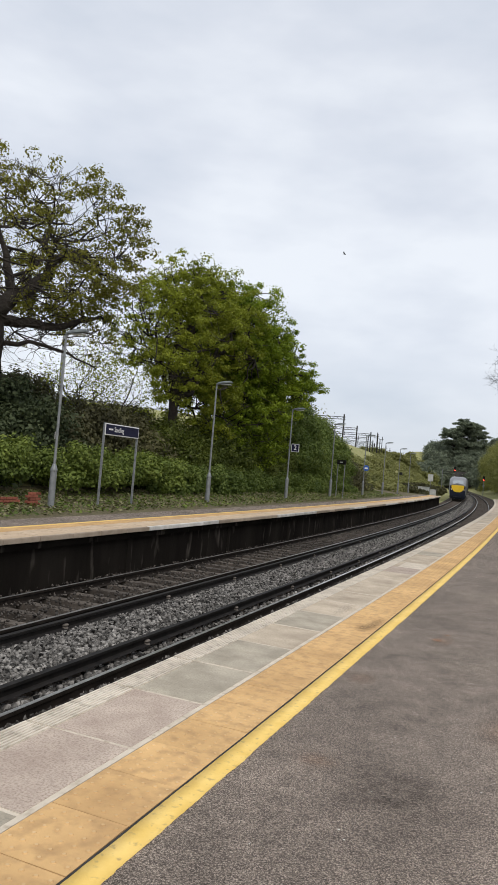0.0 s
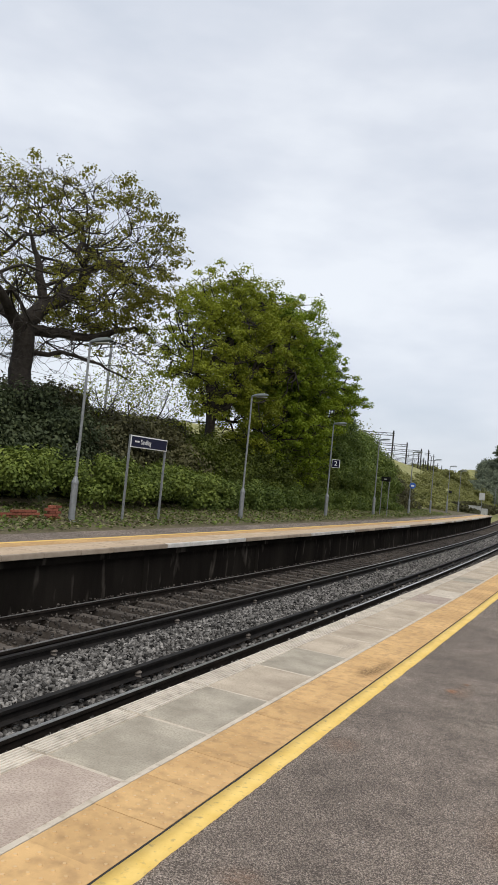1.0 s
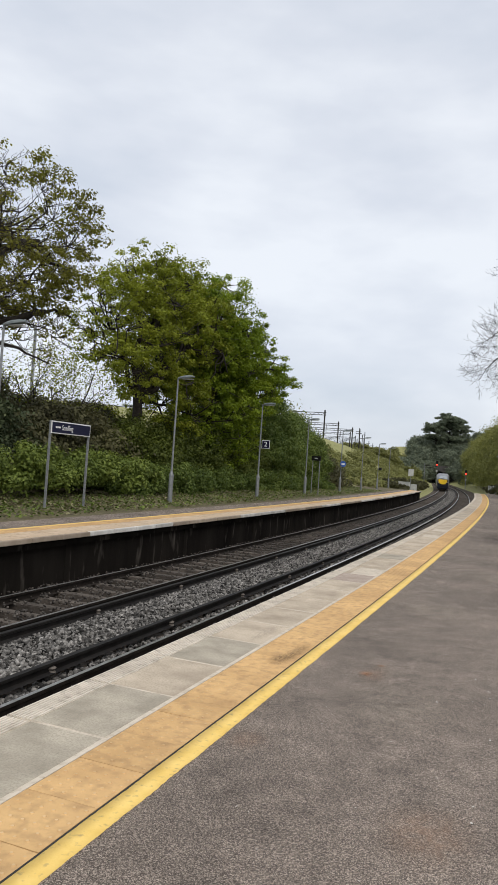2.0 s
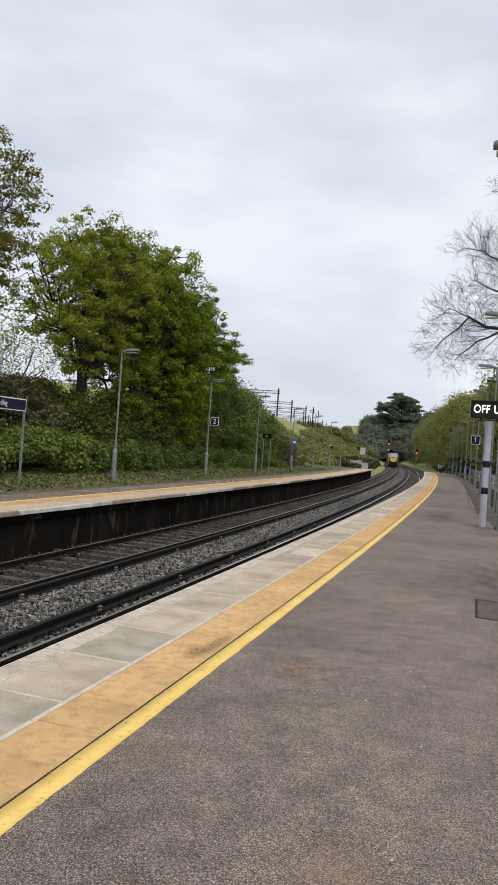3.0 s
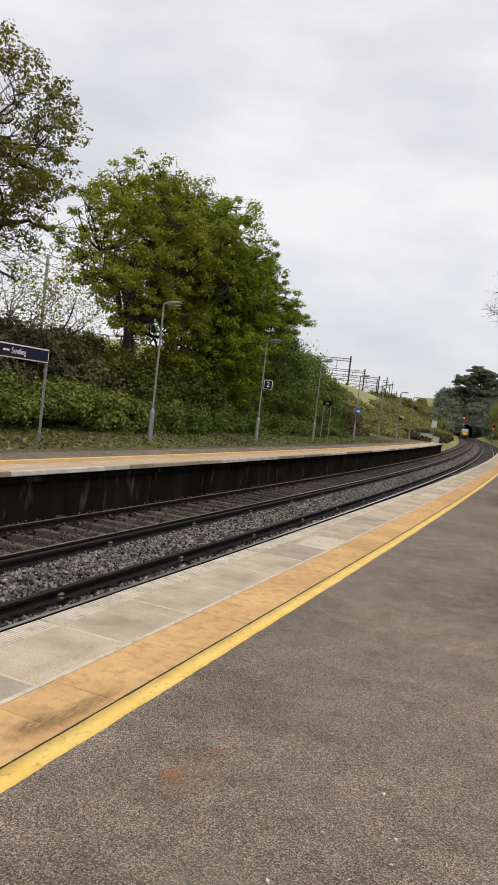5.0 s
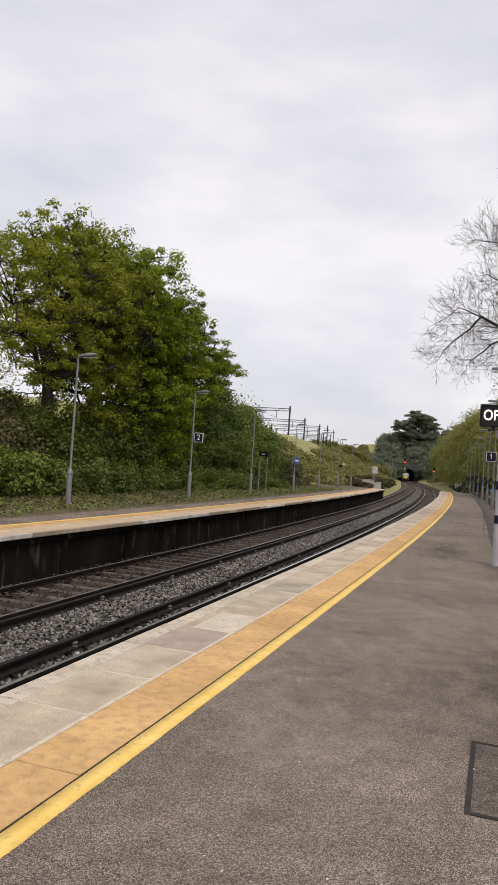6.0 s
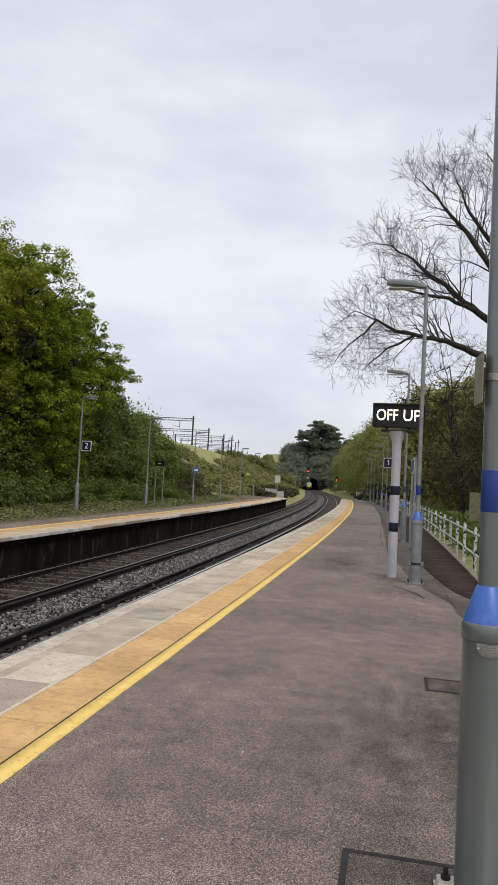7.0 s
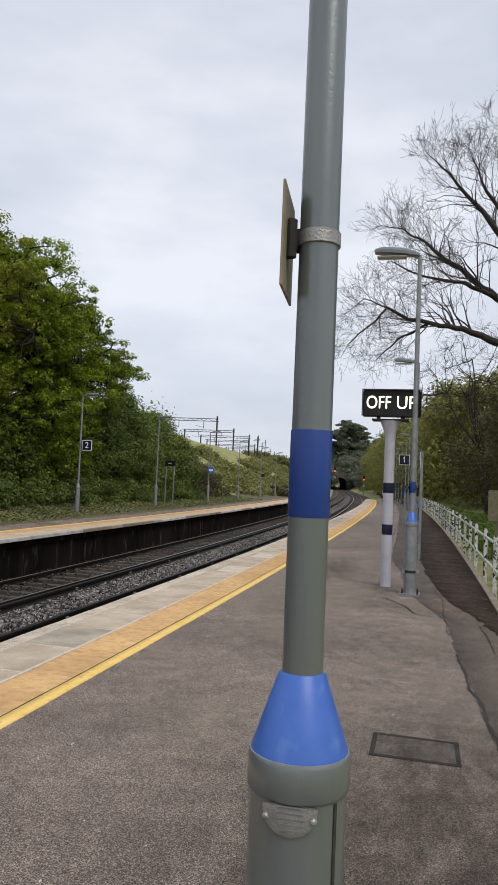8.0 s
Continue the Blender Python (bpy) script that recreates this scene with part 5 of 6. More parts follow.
for x in (-0.1, 0.1):
    part("lug", merge(box(x - 0.02, x + 0.02, -0.05, 0.0, -0.03, 0.03, 0.003), lathe([(0.012, -0.05), (0.012, 0.05)], 8, x * 1.2, -0.03)), GALV, strap)
for s in (12.8, 23.35, 33.9, 43.8, 55.2, 65.6, 77.0, 88.1):
    lamp_post(s, 10.15, 4.97, "grey lamp post among the ivy behind the far platform", "far platform lamps", GALV, -1, False, FZ + 0.03)
plate_13 = part("notice_plate", box(-0.07, 0.07, -0.05, -0.042, 0, 0.2, 0.002), CABINET, None, "")
plate_13.matrix_basis = place(12.8, 10.15, FZ + 2.0, -70)
tagged(plate_13, "small pale notice plate on the lamp post", "notice")


# ---- signs ----
def number_sign(s, u, z, digit, turn, label, size=1.0):
    sign = empty("platform_number_sign", place(s, u, z, turn) @ Matrix.Scale(size, 4), label, "sign", "platform numbers")
    part("border", box(-0.22, 0.22, -0.012, 0.012, -0.22, 0.22, 0.004), WHITE, sign, "white enamel border")
    part("panel", box(-0.195, 0.195, -0.018, -0.006, -0.195, 0.195, 0.003), NAVY, sign, "navy panel")
    mark = text("digit", digit, 0.36, WHITE, sign, pose(0, -0.021, 0, 90, 0, 0))
    if digit == "1":
        part("digit_flag", box(-0.075, 0.0, -0.018, 0.018, -0.002, 0.002), WHITE, mark, "", pose(0.002, 0.105, 0.001, 0, 0, 35))
    for zz in (-0.12, 0.12):
        part("bracket", box(-0.42 if u > 0 else 0.0, 0.0 if u > 0 else -0.0 + 0.42, 0.012, 0.022, zz - 0.012, zz + 0.012), GALV, sign)


number_sign(33.8, 9.80, 2.80, "2", 0, "navy sign with a white figure 2 on a lamp post")
number_sign(36.9, -3.24, 2.78, "1", 0, "navy sign with a white figure 1 on a lamp post", 1.0)


def running_board(s0, s1, u, z0, z1, base, label, words, face):
    """Long station sign on two posts, parallel to the line; face: +1 towards the near platform."""
    board = empty("station_sign", place((s0 + s1) / 2, u, base), label, "sign")
    half = (s1 - s0) / 2
    for y in (-half, half):
        part("post", box(-0.03, 0.03, y - 0.03, y + 0.03, 0, z1 + 0.03, 0.006), GALV, board)
    x = 0.045 * face
    part("border", box(min(x, x * 0.6), max(x, x * 0.6), -half - 0.02, half + 0.02, z0 - 0.02, z1 + 0.02, 0.004), WHITE, board, "white board edge")
    part("panel", box(min(x * 1.05, x * 1.2), max(x * 1.05, x * 1.2), -half + 0.015, half - 0.015, z0 + 0.012, z1 - 0.012, 0.003), NAVY, board, "navy blue panel")
    if words:
        text("lettering", words, (z1 - z0) * 0.66, WHITE, board, pose(x * 1.27, -half * 0.22, (z0 + z1) / 2, 90, 0, 90 if face > 0 else -90) @ Matrix.Diagonal((0.8, 1, 1, 1)))
        for k, (a, b) in enumerate(((-0.82, -0.74), (-0.73, -0.69), (-0.68, -0.58))):
            part("operator_mark", box(x * 1.2, x * 1.27, half * a, half * b, (z0 + z1) / 2 - 0.02, (z0 + z1) / 2 + 0.03), WHITE, board)
    return board


running_board(15.1, 17.1, 10.1, 2.31, 2.64, FZ, "long navy station name sign with white letters on two posts", "Sandling", 1)
running_board(22.9, 25.0, -3.80, 2.1, 2.46, -0.02, "navy station name sign on two pale posts, seen end-on", "", -1)


def display_board(s, u):
    sign = empty("train_indicator", place(s, u, FALL * u), "black indicator with lit letters on a pale banded post", "sign")
    part("post", lathe([(0.085, 0.0), (0.085, 2.4), (0.1, 2.54), (0.17, 2.72)], 20), LILAC, sign, "faded white post with a flared head", None, True)
    for z in (0.85, 1.53):
        part("band", lathe([(0.0865, z), (0.0875, z + 0.003), (0.0875, z + 0.165), (0.0865, z + 0.168)], 20), NAVY, sign, "navy band", None, True)
    part("head_plate", box(-0.3, 0.3, -0.16, 0.16, 2.72, 2.745, 0.004), TAR, sign)
    for x in (-0.2, 0.2):
        part("bracket", box(x - 0.03, x + 0.03, -0.05, 0.05, 2.745, 2.79, 0.004), TAR, sign)
    hood = part("housing", box(-0.46, 0.48, -0.1, 0.1, 2.79, 3.225, 0.012), BLACK, sign, "black housing")
    part("hood", merge(box(-0.47, 0.49, -0.16, -0.1, 3.222, 3.235), box(-0.47, -0.46, -0.16, -0.1, 2.79, 3.225), box(0.48, 0.49, -0.16, -0.1, 2.79, 3.225)), BLACK, hood)
    text("lettering", "OFF", 0.30, LED, sign, pose(-0.2, -0.104, 3.01, 90, 0, 0) @ Matrix.Diagonal((0.78, 1, 1, 1)), "lit white letters")
    text("lettering", "UP", 0.30, LED, sign, pose(0.25, -0.104, 3.01, 90, 0, 0) @ Matrix.Diagonal((0.92, 1, 1, 1)), "lit white letters")


display_board(17.73, -3.26)


def small_board(s, u, base):
    b = empty("next_train_sign", place(s, u, base, -20), "small black indicator board on two slim posts", "sign")
    for x in (-0.28, 0.28):
        part("post", rod((x, 0, 0), (x, 0, 2.62), 0.03), GALV, b)
    part("housing", box(-0.34, 0.34, -0.06, 0.06, 2.36, 2.66, 0.01), BLACK, b)
    part("display_bar", box(-0.1, 0.12, -0.066, -0.058, 2.47, 2.54), CABINET, b, "pale unreadable display")


small_board(45.1, 9.8, FZ)
disc = empty("round_sign", place(55.0, 9.95, FZ + 2.35), "blue round sign on a lamp post", "sign")
part("disc", lathe([(0.0, 0), (0.24, 0), (0.24, 0.02), (0.0, 0.02)], 20), BLUE, disc, "", pose(0, 0, 0, 90, 0, 0))
part("symbol", box(-0.13, 0.13, -0.03, -0.021, -0.08, 0.06), WHITE, disc)
sp = empty("loudspeaker", place(76.8, 9.9, FZ + 2.3), "small dark loudspeaker on a lamp post", "loudspeaker")
part("case", box(-0.16, 0.16, -0.12, 0.12, -0.14, 0.14, 0.02), BLACK, sp)


# ---- fence behind the near platform ----
fence = empty("white_fence", place(13, -5.02), "white-painted post fence with two rails and flaking paint", "fence")
fm = fence.matrix_basis.inverted()
post_me = bpy.data.meshes.new("fence_post")
_b = merge(box(-0.035, 0.035, -0.045, 0.045, -0.2, 0.98, 0.008), box(-0.026, 0.026, -0.035, 0.035, 0.98, 1.01, 0.01))
_b.to_mesh(post_me)
_b.free()
post_me.materials.append(FENCE)
for i in range(36):
    s = 10.3 + 2.0 * i
    part_mesh("fence_post", post_me, fence, "", fm @ place(s, -5.02 + 0.012 * math.sin(i * 2.3), -0.12, 1.5 * math.sin(i * 3.1)))
for z in (0.3, 0.74):
    me = sweep("fence_rail", [(-5.03 + 0.024 * math.cos(a), z + 0.024 * math.sin(a)) for a in np.arange(8) * math.pi / 4], 10.4, 81, 1.0, FENCE_RAIL)
    part_mesh("fence_rail", me, fence, "tubular rail with moss", fm)
nb = empty("notice_board", place(30.5, -6.3, -0.1, -12), "weathered grey-green notice board among the weeds", "sign")
part("panel", box(-0.28, 0.28, -0.02, 0.02, 0.75, 1.75, 0.005), OLIVE, nb)
part("post", box(-0.04, 0.04, 0.02, 0.09, 0, 1.7), OLIVE, nb)


# ---- asphalt details ----
def frame_strip(name, s0, s1, u0, u1, w, label, category, inner, parent_mat=TAR, z=0.006):
    ob = empty(name, Matrix.Identity(4), label, category)
    for a in ((s0, s0 + w, u0, u1), (s1 - w, s1, u0, u1), (s0 + w, s1 - w, u0, u0 - w), (s0 + w, s1 - w, u1 + w, u1)):
        part_mesh("edge", sweep("edge", sloped([(a[2], z), (a[2], -0.02), (a[3], -0.02), (a[3], z)]), a[0], a[1], 0.5, parent_mat), ob)
    part_mesh("surface", sweep("surface", sloped([(u0 - w, z - 0.002), (u0 - w, -0.02), (u1 + w, -0.02), (u1 + w, z - 0.002)]), s0 + w, s1 - w, 0.5, inner), ob)
    return ob


frame_strip("asphalt_repair", 6.18, 7.27, -3.07, -4.11, 0.03, "square asphalt repair edged with dark tar round the lamp footing", "repair patch", ASPHALT_PATCH)
frame_strip("access_cover", 10.11, 10.526, -3.545, -4.09, 0.03, "asphalt-filled access cover with a dark frame", "access cover", ASPHALT_PATCH)


def crack(line, w, seed, label="dark jagged crack in the asphalt", gap=0.0):
    """A split that follows (s, u) corners, of uneven width; gap: share of it that has closed up."""
    rng = np.random.RandomState(seed)
    pts = np.array(line, float)
    run = np.concatenate([[0], np.cumsum(np.linalg.norm(np.diff(pts, axis=0), axis=1))])
    n = max(6, int(run[-1] * 14))
    t = np.linspace(0, run[-1], n)
    wave = np.interp(t, np.linspace(0, run[-1], max(3, n // 5)), rng.normal(size=max(3, n // 5)))
    s, u = np.interp(t, run, pts[:, 0]), np.interp(t, run, pts[:, 1])
    along = abs(pts[-1, 0] - pts[0, 0]) > abs(pts[-1, 1] - pts[0, 1])
    shift = 0.012 * wave + 0.004 * rng.normal(size=n)
    half = w * (0.3 + 0.7 * rng.rand(n)) / 2
    if along:
        u = u + shift
    else:
        s = s + shift
    a = at_many(s if along else s - half, u - half if along else u, 0.0065 + FALL * u)
    b = at_many(s if along else s + half, u + half if along else u, 0.0065 + FALL * u)
    shut = np.interp(t, np.linspace(0, run[-1], max(3, n // 7)), rng.rand(max(3, n // 7))) < gap
    f = [(i, i + 1, n + i + 1, n + i) for i in range(n - 1) if not shut[i]]
    tagged(new("crack", mesh_of("crack", np.concatenate([a, b]).tolist(), f, TAR)), label, "crack", "asphalt cracks")


crack([(9.4, -4.37), (10.43, -4.33), (11.07, -4.31), (11.9, -4.25), (13.17, -4.18)], 0.034, 1, "open tarry crack along the asphalt")
crack([(13.17, -4.18), (15.1, -4.11), (16.8, -4.13), (19, -3.96)], 0.02, 2, gap=0.3)
crack([(12.4, -4.59), (13.13, -4.58), (13.82, -4.56), (15.14, -4.52), (15.67, -4.5)], 0.03, 7, gap=0.2)
crack([(16.62, -2.96), (16.46, -3.33), (15.82, -3.63), (15.35, -3.71), (15.1, -4.1)], 0.04, 3, gap=0.15)
crack([(23.4, -3.16), (27, -2.99), (30.7, -2.98), (40, -3.13), (63, -3.19)], 0.03, 5, gap=0.35)
crack([(14.4, -1.93), (14.6, -2.43)], 0.02, 6, gap=0.3)


DISC = mesh_of("stain", [(math.cos(k * 0.2618), math.sin(k * 0.2618), 0) for k in range(24)], [tuple(range(24))], STAIN_RUST)
DARK_PATCH = mesh_of("stain", [(math.cos(k * 0.2618), math.sin(k * 0.2618), 0) for k in range(24)], [tuple(range(24))], BLOTCH_DARK)
TREAD = mesh_of("stain", [(math.cos(k * 0.2618), math.sin(k * 0.2618), 0) for k in range(24)], [tuple(range(24))], STAIN_TREAD)
DUST = mesh_of("stain", [(math.cos(k * 0.2618), math.sin(k * 0.2618), 0) for k in range(24)], [tuple(range(24))], STAIN_PALE)


def stain(me, s, u, rx, ry, z, label, turn=0.0):
    part_mesh("stain", me, near, label, on_near(s, u, z, turn) @ Matrix.Diagonal((rx, ry, 1, 1)))


for s, u, rx, ry in ((-0.23, -1.635, 0.16, 0.14), (1.53, -1.45, 0.16, 0.22), (3.42, -1.84, 0.14, 0.3), (0.9, -2.6, 0.3, 0.4), (15.85, -4.17, 0.28, 0.3)):
    stain(DISC, s, u, rx, ry, 0.0072, "faint rusty orange stain on the asphalt")
SPILL = mesh_of("stain", [(math.cos(k * 0.2618), math.sin(k * 0.2618), 0) for k in range(24)], [tuple(range(24))], STAIN_ORANGE)
for s, u, r in ((3.40, -1.77, 0.075), (3.72, -1.84, 0.05)):
    stain(SPILL, s, u, r, r * 1.2, 0.0076, "small bright orange spill on the asphalt")
for i, (s, u, rx, ry) in enumerate(((3.7, -1.08, 0.08, 0.5), (3.4, -1.02, 0.1, 0.3))):
    stain(TREAD, s, u, rx, ry, 0.0078 + 0.0003 * i, "dark grime trodden into the buff tiles")
# broad darker patches on the asphalt, largest just beyond the front lamp
for i, (s, u, rx, ry) in enumerate(((-0.4, -2.1, 0.4, 0.5), (8.8, -3.6, 1.4, 3.0), (9.6, -4.1, 0.9, 2.4), (17.5, -3.3, 0.5, 1.2), (20, -2.2, 0.6, 3.0))):
    stain(DARK_PATCH, s, u, rx, ry, 0.0090 + 0.0003 * i, "broad dark blotch on the platform")
for i, (s, u, rx, ry) in enumerate(((2.6, -2.2, 0.5, 0.7), (6.6, -2.0, 0.6, 0.8), (10.4, -2.6, 0.8, 1.0), (15.2, -2.6, 0.8, 1.6), (4.2, -0.6, 0.1, 0.5))):
    stain(DUST, s, u, rx, ry, 0.0125 + 0.0003 * i, "pale dusty blotch on the platform")


def litter():
    rng = np.random.RandomState(7)
    n = 420
    s, u = -4 + 26 * rng.rand(n), -1.5 - 3.3 * rng.rand(n)
    p = at_many(s, u, 0.006 + FALL * u)
    ob = new("grit", quads_mesh("grit", leaves(p, 0.008, rng, 5.0), 4, COPE_PALE))
    tagged(ob, "pale flecks of grit and gum on the asphalt", "grit", kind="stuff")


litter()


# ---- low brick wall stub behind the far platform ----
def brick_stub(s0, n, courses, u, turn, seed):
    rng = np.random.RandomState(seed)
    stub = empty("brick_wall_stub", place(s0, u, FZ + 0.02, turn), "crumbling low red brick wall in the ivy", "wall", "brick stubs")
    me = bpy.data.meshes.new("brick")
    b = box(-0.051, 0.051, -0.1075, 0.1075, 0, 0.065, 0.004)
    b.to_mesh(me)
    b.free()
    me.materials.append(BRICK)
    for c in range(courses):
        for i in range(n):
            if c == courses - 1 and rng.rand() < 0.45:
                continue
            part_mesh("brick", me, stub, "", pose(rng.normal() * 0.006, (i + 0.5 * (c % 2)) * 0.225, c * 0.075, 0, 0, rng.normal() * 1.5))


brick_stub(12.2, 2, 6, 10.45, 0, 1)
brick_stub(8.4, 17, 4, 10.75, 0, 2)


# ---- equipment by the end of the far platform ----
def cabinet(s, u, w, d, h, label):
    z = gz(s, u) + 0.25
    c = empty("equipment_cabinet", place(s, u, z), label, "cabinet", "lineside cabinets")
    body = part("body", box(-w / 2, w / 2, -d / 2, d / 2, 0.1, h, 0.015), CABINET, c)
    part("roof", box(-w / 2 - 0.04, w / 2 + 0.04, -d / 2 - 0.04, d / 2 + 0.04, h, h + 0.05, 0.01), CABINET, c)
    part("door", box(-w / 2 + 0.05, w / 2 - 0.05, -d / 2 - 0.012, -d / 2 + 0.002, 0.18, h - 0.08, 0.004), CABINET, body)
    part("handle", box(0.1, 0.13, -d / 2 - 0.03, -d / 2 - 0.012, h * 0.5, h * 0.5 + 0.14), TAR, body)
    part("plinth", box(-w / 2, w / 2, -d / 2, d / 2, -0.3, 0.1), COPE_DULL, c)


cabinet(98.5, 9.1, 1.5, 0.6, 1.7, "pale grey lineside equipment cabinet beside the platform end")
cabinet(100.5, 8.0, 0.9, 0.5, 1.5, "pale grey relay box beside the platform end")
board = empty("lineside_board", place(97.5, 8.2, -0.75), "pale square lineside board on a post", "sign")
part("post", rod((0, 0, 0), (0, 0, 3.3), 0.04), GALV, board)
part("panel", box(-0.35, 0.35, -0.06, -0.04, 2.4, 3.35, 0.01), CABINET, board)


def signal(s, u, base, height, arm, label):
    sig = empty("railway_signal", place(s, u, base), label, "signal", "signals")
    part("post", rod((0, 0, 0), (0, 0, height), 0.09, 10), GALV, sig)
    x = arm
    if arm:
        part("bracket", merge(rod((0, 0, height - 0.6), (arm, 0, height - 0.6), 0.07), rod((0, 0, height - 1.3), (arm, 0, height - 0.7), 0.05)), TAR, sig)
    head = part("signal_head", box(x - 0.32, x + 0.32, -0.06, 0.06, height - 0.55, height + 0.85, 0.08), BLACK, sig, "black backboard")
    part("lens", lathe([(0.16, 0), (0.15, 0.04), (0.06, 0.07)], 16), RED, head, "glowing red lamp", pose(x, -0.07, height - 0.22, 90, 0, 0))
    part("hood", merge(box(x - 0.19, x + 0.19, -0.34, -0.06, height - 0.03, height - 0.01), box(x - 0.2, x - 0.18, -0.3, -0.06, height - 0.25, height - 0.02), box(x + 0.18, x + 0.2, -0.3, -0.06, height - 0.25, height - 0.02)), BLACK, head)
    plate_ = part("number_plate", box(x - 0.2, x + 0.2, -0.06, -0.04, height - 2.2, height - 1.7), CABINET, sig, "pale plate with a plain bar")
    part("plain_bar", box(x - 0.13, x + 0.13, -0.066, -0.06, height - 2.02, height - 1.9), BLACK, plate_)


signal(212, -1.75, -1.2, 4.75, 0, "red railway signal on a post beside the track")
signal(200, 9.6, -1.0, 6.4, 3.2, "red railway signal on a cantilever arm by the tunnel approach")

hoard = empty("lineside_fence", place(120, -2.6, -0.75), "pale grey palisade at the platform end", "fence")
for i in range(16):
    part("pale", box(-0.09 + i * 0.24, 0.09 + i * 0.24, -0.02, 0.02, 0, 1.75 - 0.05 * (i % 3), 0.01), CABINET, hoard)
for z in (0.4, 1.3):
    part("rail", box(-0.1, 3.8, 0.02, 0.06, z - 0.04, z + 0.04), CABINET, hoard)


# ---- overhead line gantries of the high line ----
def gantry(s, u, span, top):
    z = gz(s, u)
    g = empty("overhead_line_gantry", place(s, u, z - 0.3), "grey steel overhead line gantry on the embankment", "gantry", "gantries")
    h = top - z + 0.3
    for x in (0, -span):
        part("mast", box(x - 0.14, x + 0.14, -0.14, 0.14, 0, h + (0.5 if x == 0 else 0), 0.01), TAR, g)
    bars = [box(-span - 0.6, 0.3, -0.06, 0.06, h - 0.12, h, 0), box(-span - 0.6, 0.3, -0.06, 0.06, h - 0.62, h - 0.5, 0)]
    n = max(4, int(span / 0.9))
    for i in range(n):
        x0, x1 = -span * i / n, -span * (i + 1) / n
        bars.append(rod((x0, 0, h - 0.56 if i % 2 else h - 0.06), (x1, 0, h - 0.06 if i % 2 else h - 0.56), 0.035, 5))
    part("beam", merge(*bars), TAR, g, "lattice beam")
    for x in (-span * 0.25, -span * 0.72):
        part("dropper", merge(box(x - 0.05, x + 0.05, -0.05, 0.05, h - 2.0, h - 0.6), rod((x, 0, h - 1.9), (x - 1.6, 0, h - 1.5), 0.03, 5)), TAR, g)


for s, u, span, top in ((150, 29.9, 11, 13.9), (178, 30.8, 12, 13.5), (196, 29.2, 13, 13.3), (228, 33.2, 13, 13.9), (262, 35, 13, 14.3), (300, 38, 13, 15.1), (345, 41, 13, 16.0)):
    gantry(s, u, span, top)
for i, (s, u, top) in enumerate(((215, 29, 14.5), (240, 31.5, 16.4), (268, 33, 15.5), (300, 35, 18.5), (335, 36, 16.5), (372, 37, 17.0))):
    m_ = empty("line_mast", place(s, u, gz(s, u) - 0.3), "slender grey steel mast on the embankment", "mast", "masts")
    part("pole", rod((0, 0, 0), (0, 0, top - gz(s, u) + 0.3), 0.14, 6), TAR, m_)
    part("crossarm", box(-1.2, 0.6, -0.05, 0.05, top - gz(s, u) - 1.0, top - gz(s, u) - 0.85), TAR, m_)
pole_back = empty("line_mast", place(66, 47.3, gz(66, 47.3) - 0.3), "slender grey steel mast behind the trees", "mast", "masts")
part("pole", rod((0, 0, 0), (0, 0, 15.6 - gz(66, 47.3)), 0.16, 8), GALV, pole_back)


# ---- the train ----
def body_section(w, h0, h1, n=18):
    """Rounded body section as (x, z) pairs."""
    pts = []
    for k in range(n):
        a = 2 * math.pi * k / n
        c, si = math.cos(a), math.sin(a)
        pts.append((w * math.copysign(abs(c) ** 0.45, c), (h0 + h1) / 2 + (h1 - h0) / 2 * math.copysign(abs(si) ** 0.5, si)))
    return pts


def loft(rings):
    bm = bmesh.new()
    vs = [[bm.verts.new(p) for p in ring] for ring in rings]
    n = len(rings[0])
    for a, b in zip(vs, vs[1:]):
        for k in range(n):
            bm.faces.new((a[k], a[(k + 1) % n], b[(k + 1) % n], b[k]))
    bm.faces.new(vs[0])
    bm.faces.new(vs[-1])
    bmesh.ops.recalc_face_normals(bm, faces=bm.faces[:])
    return bm


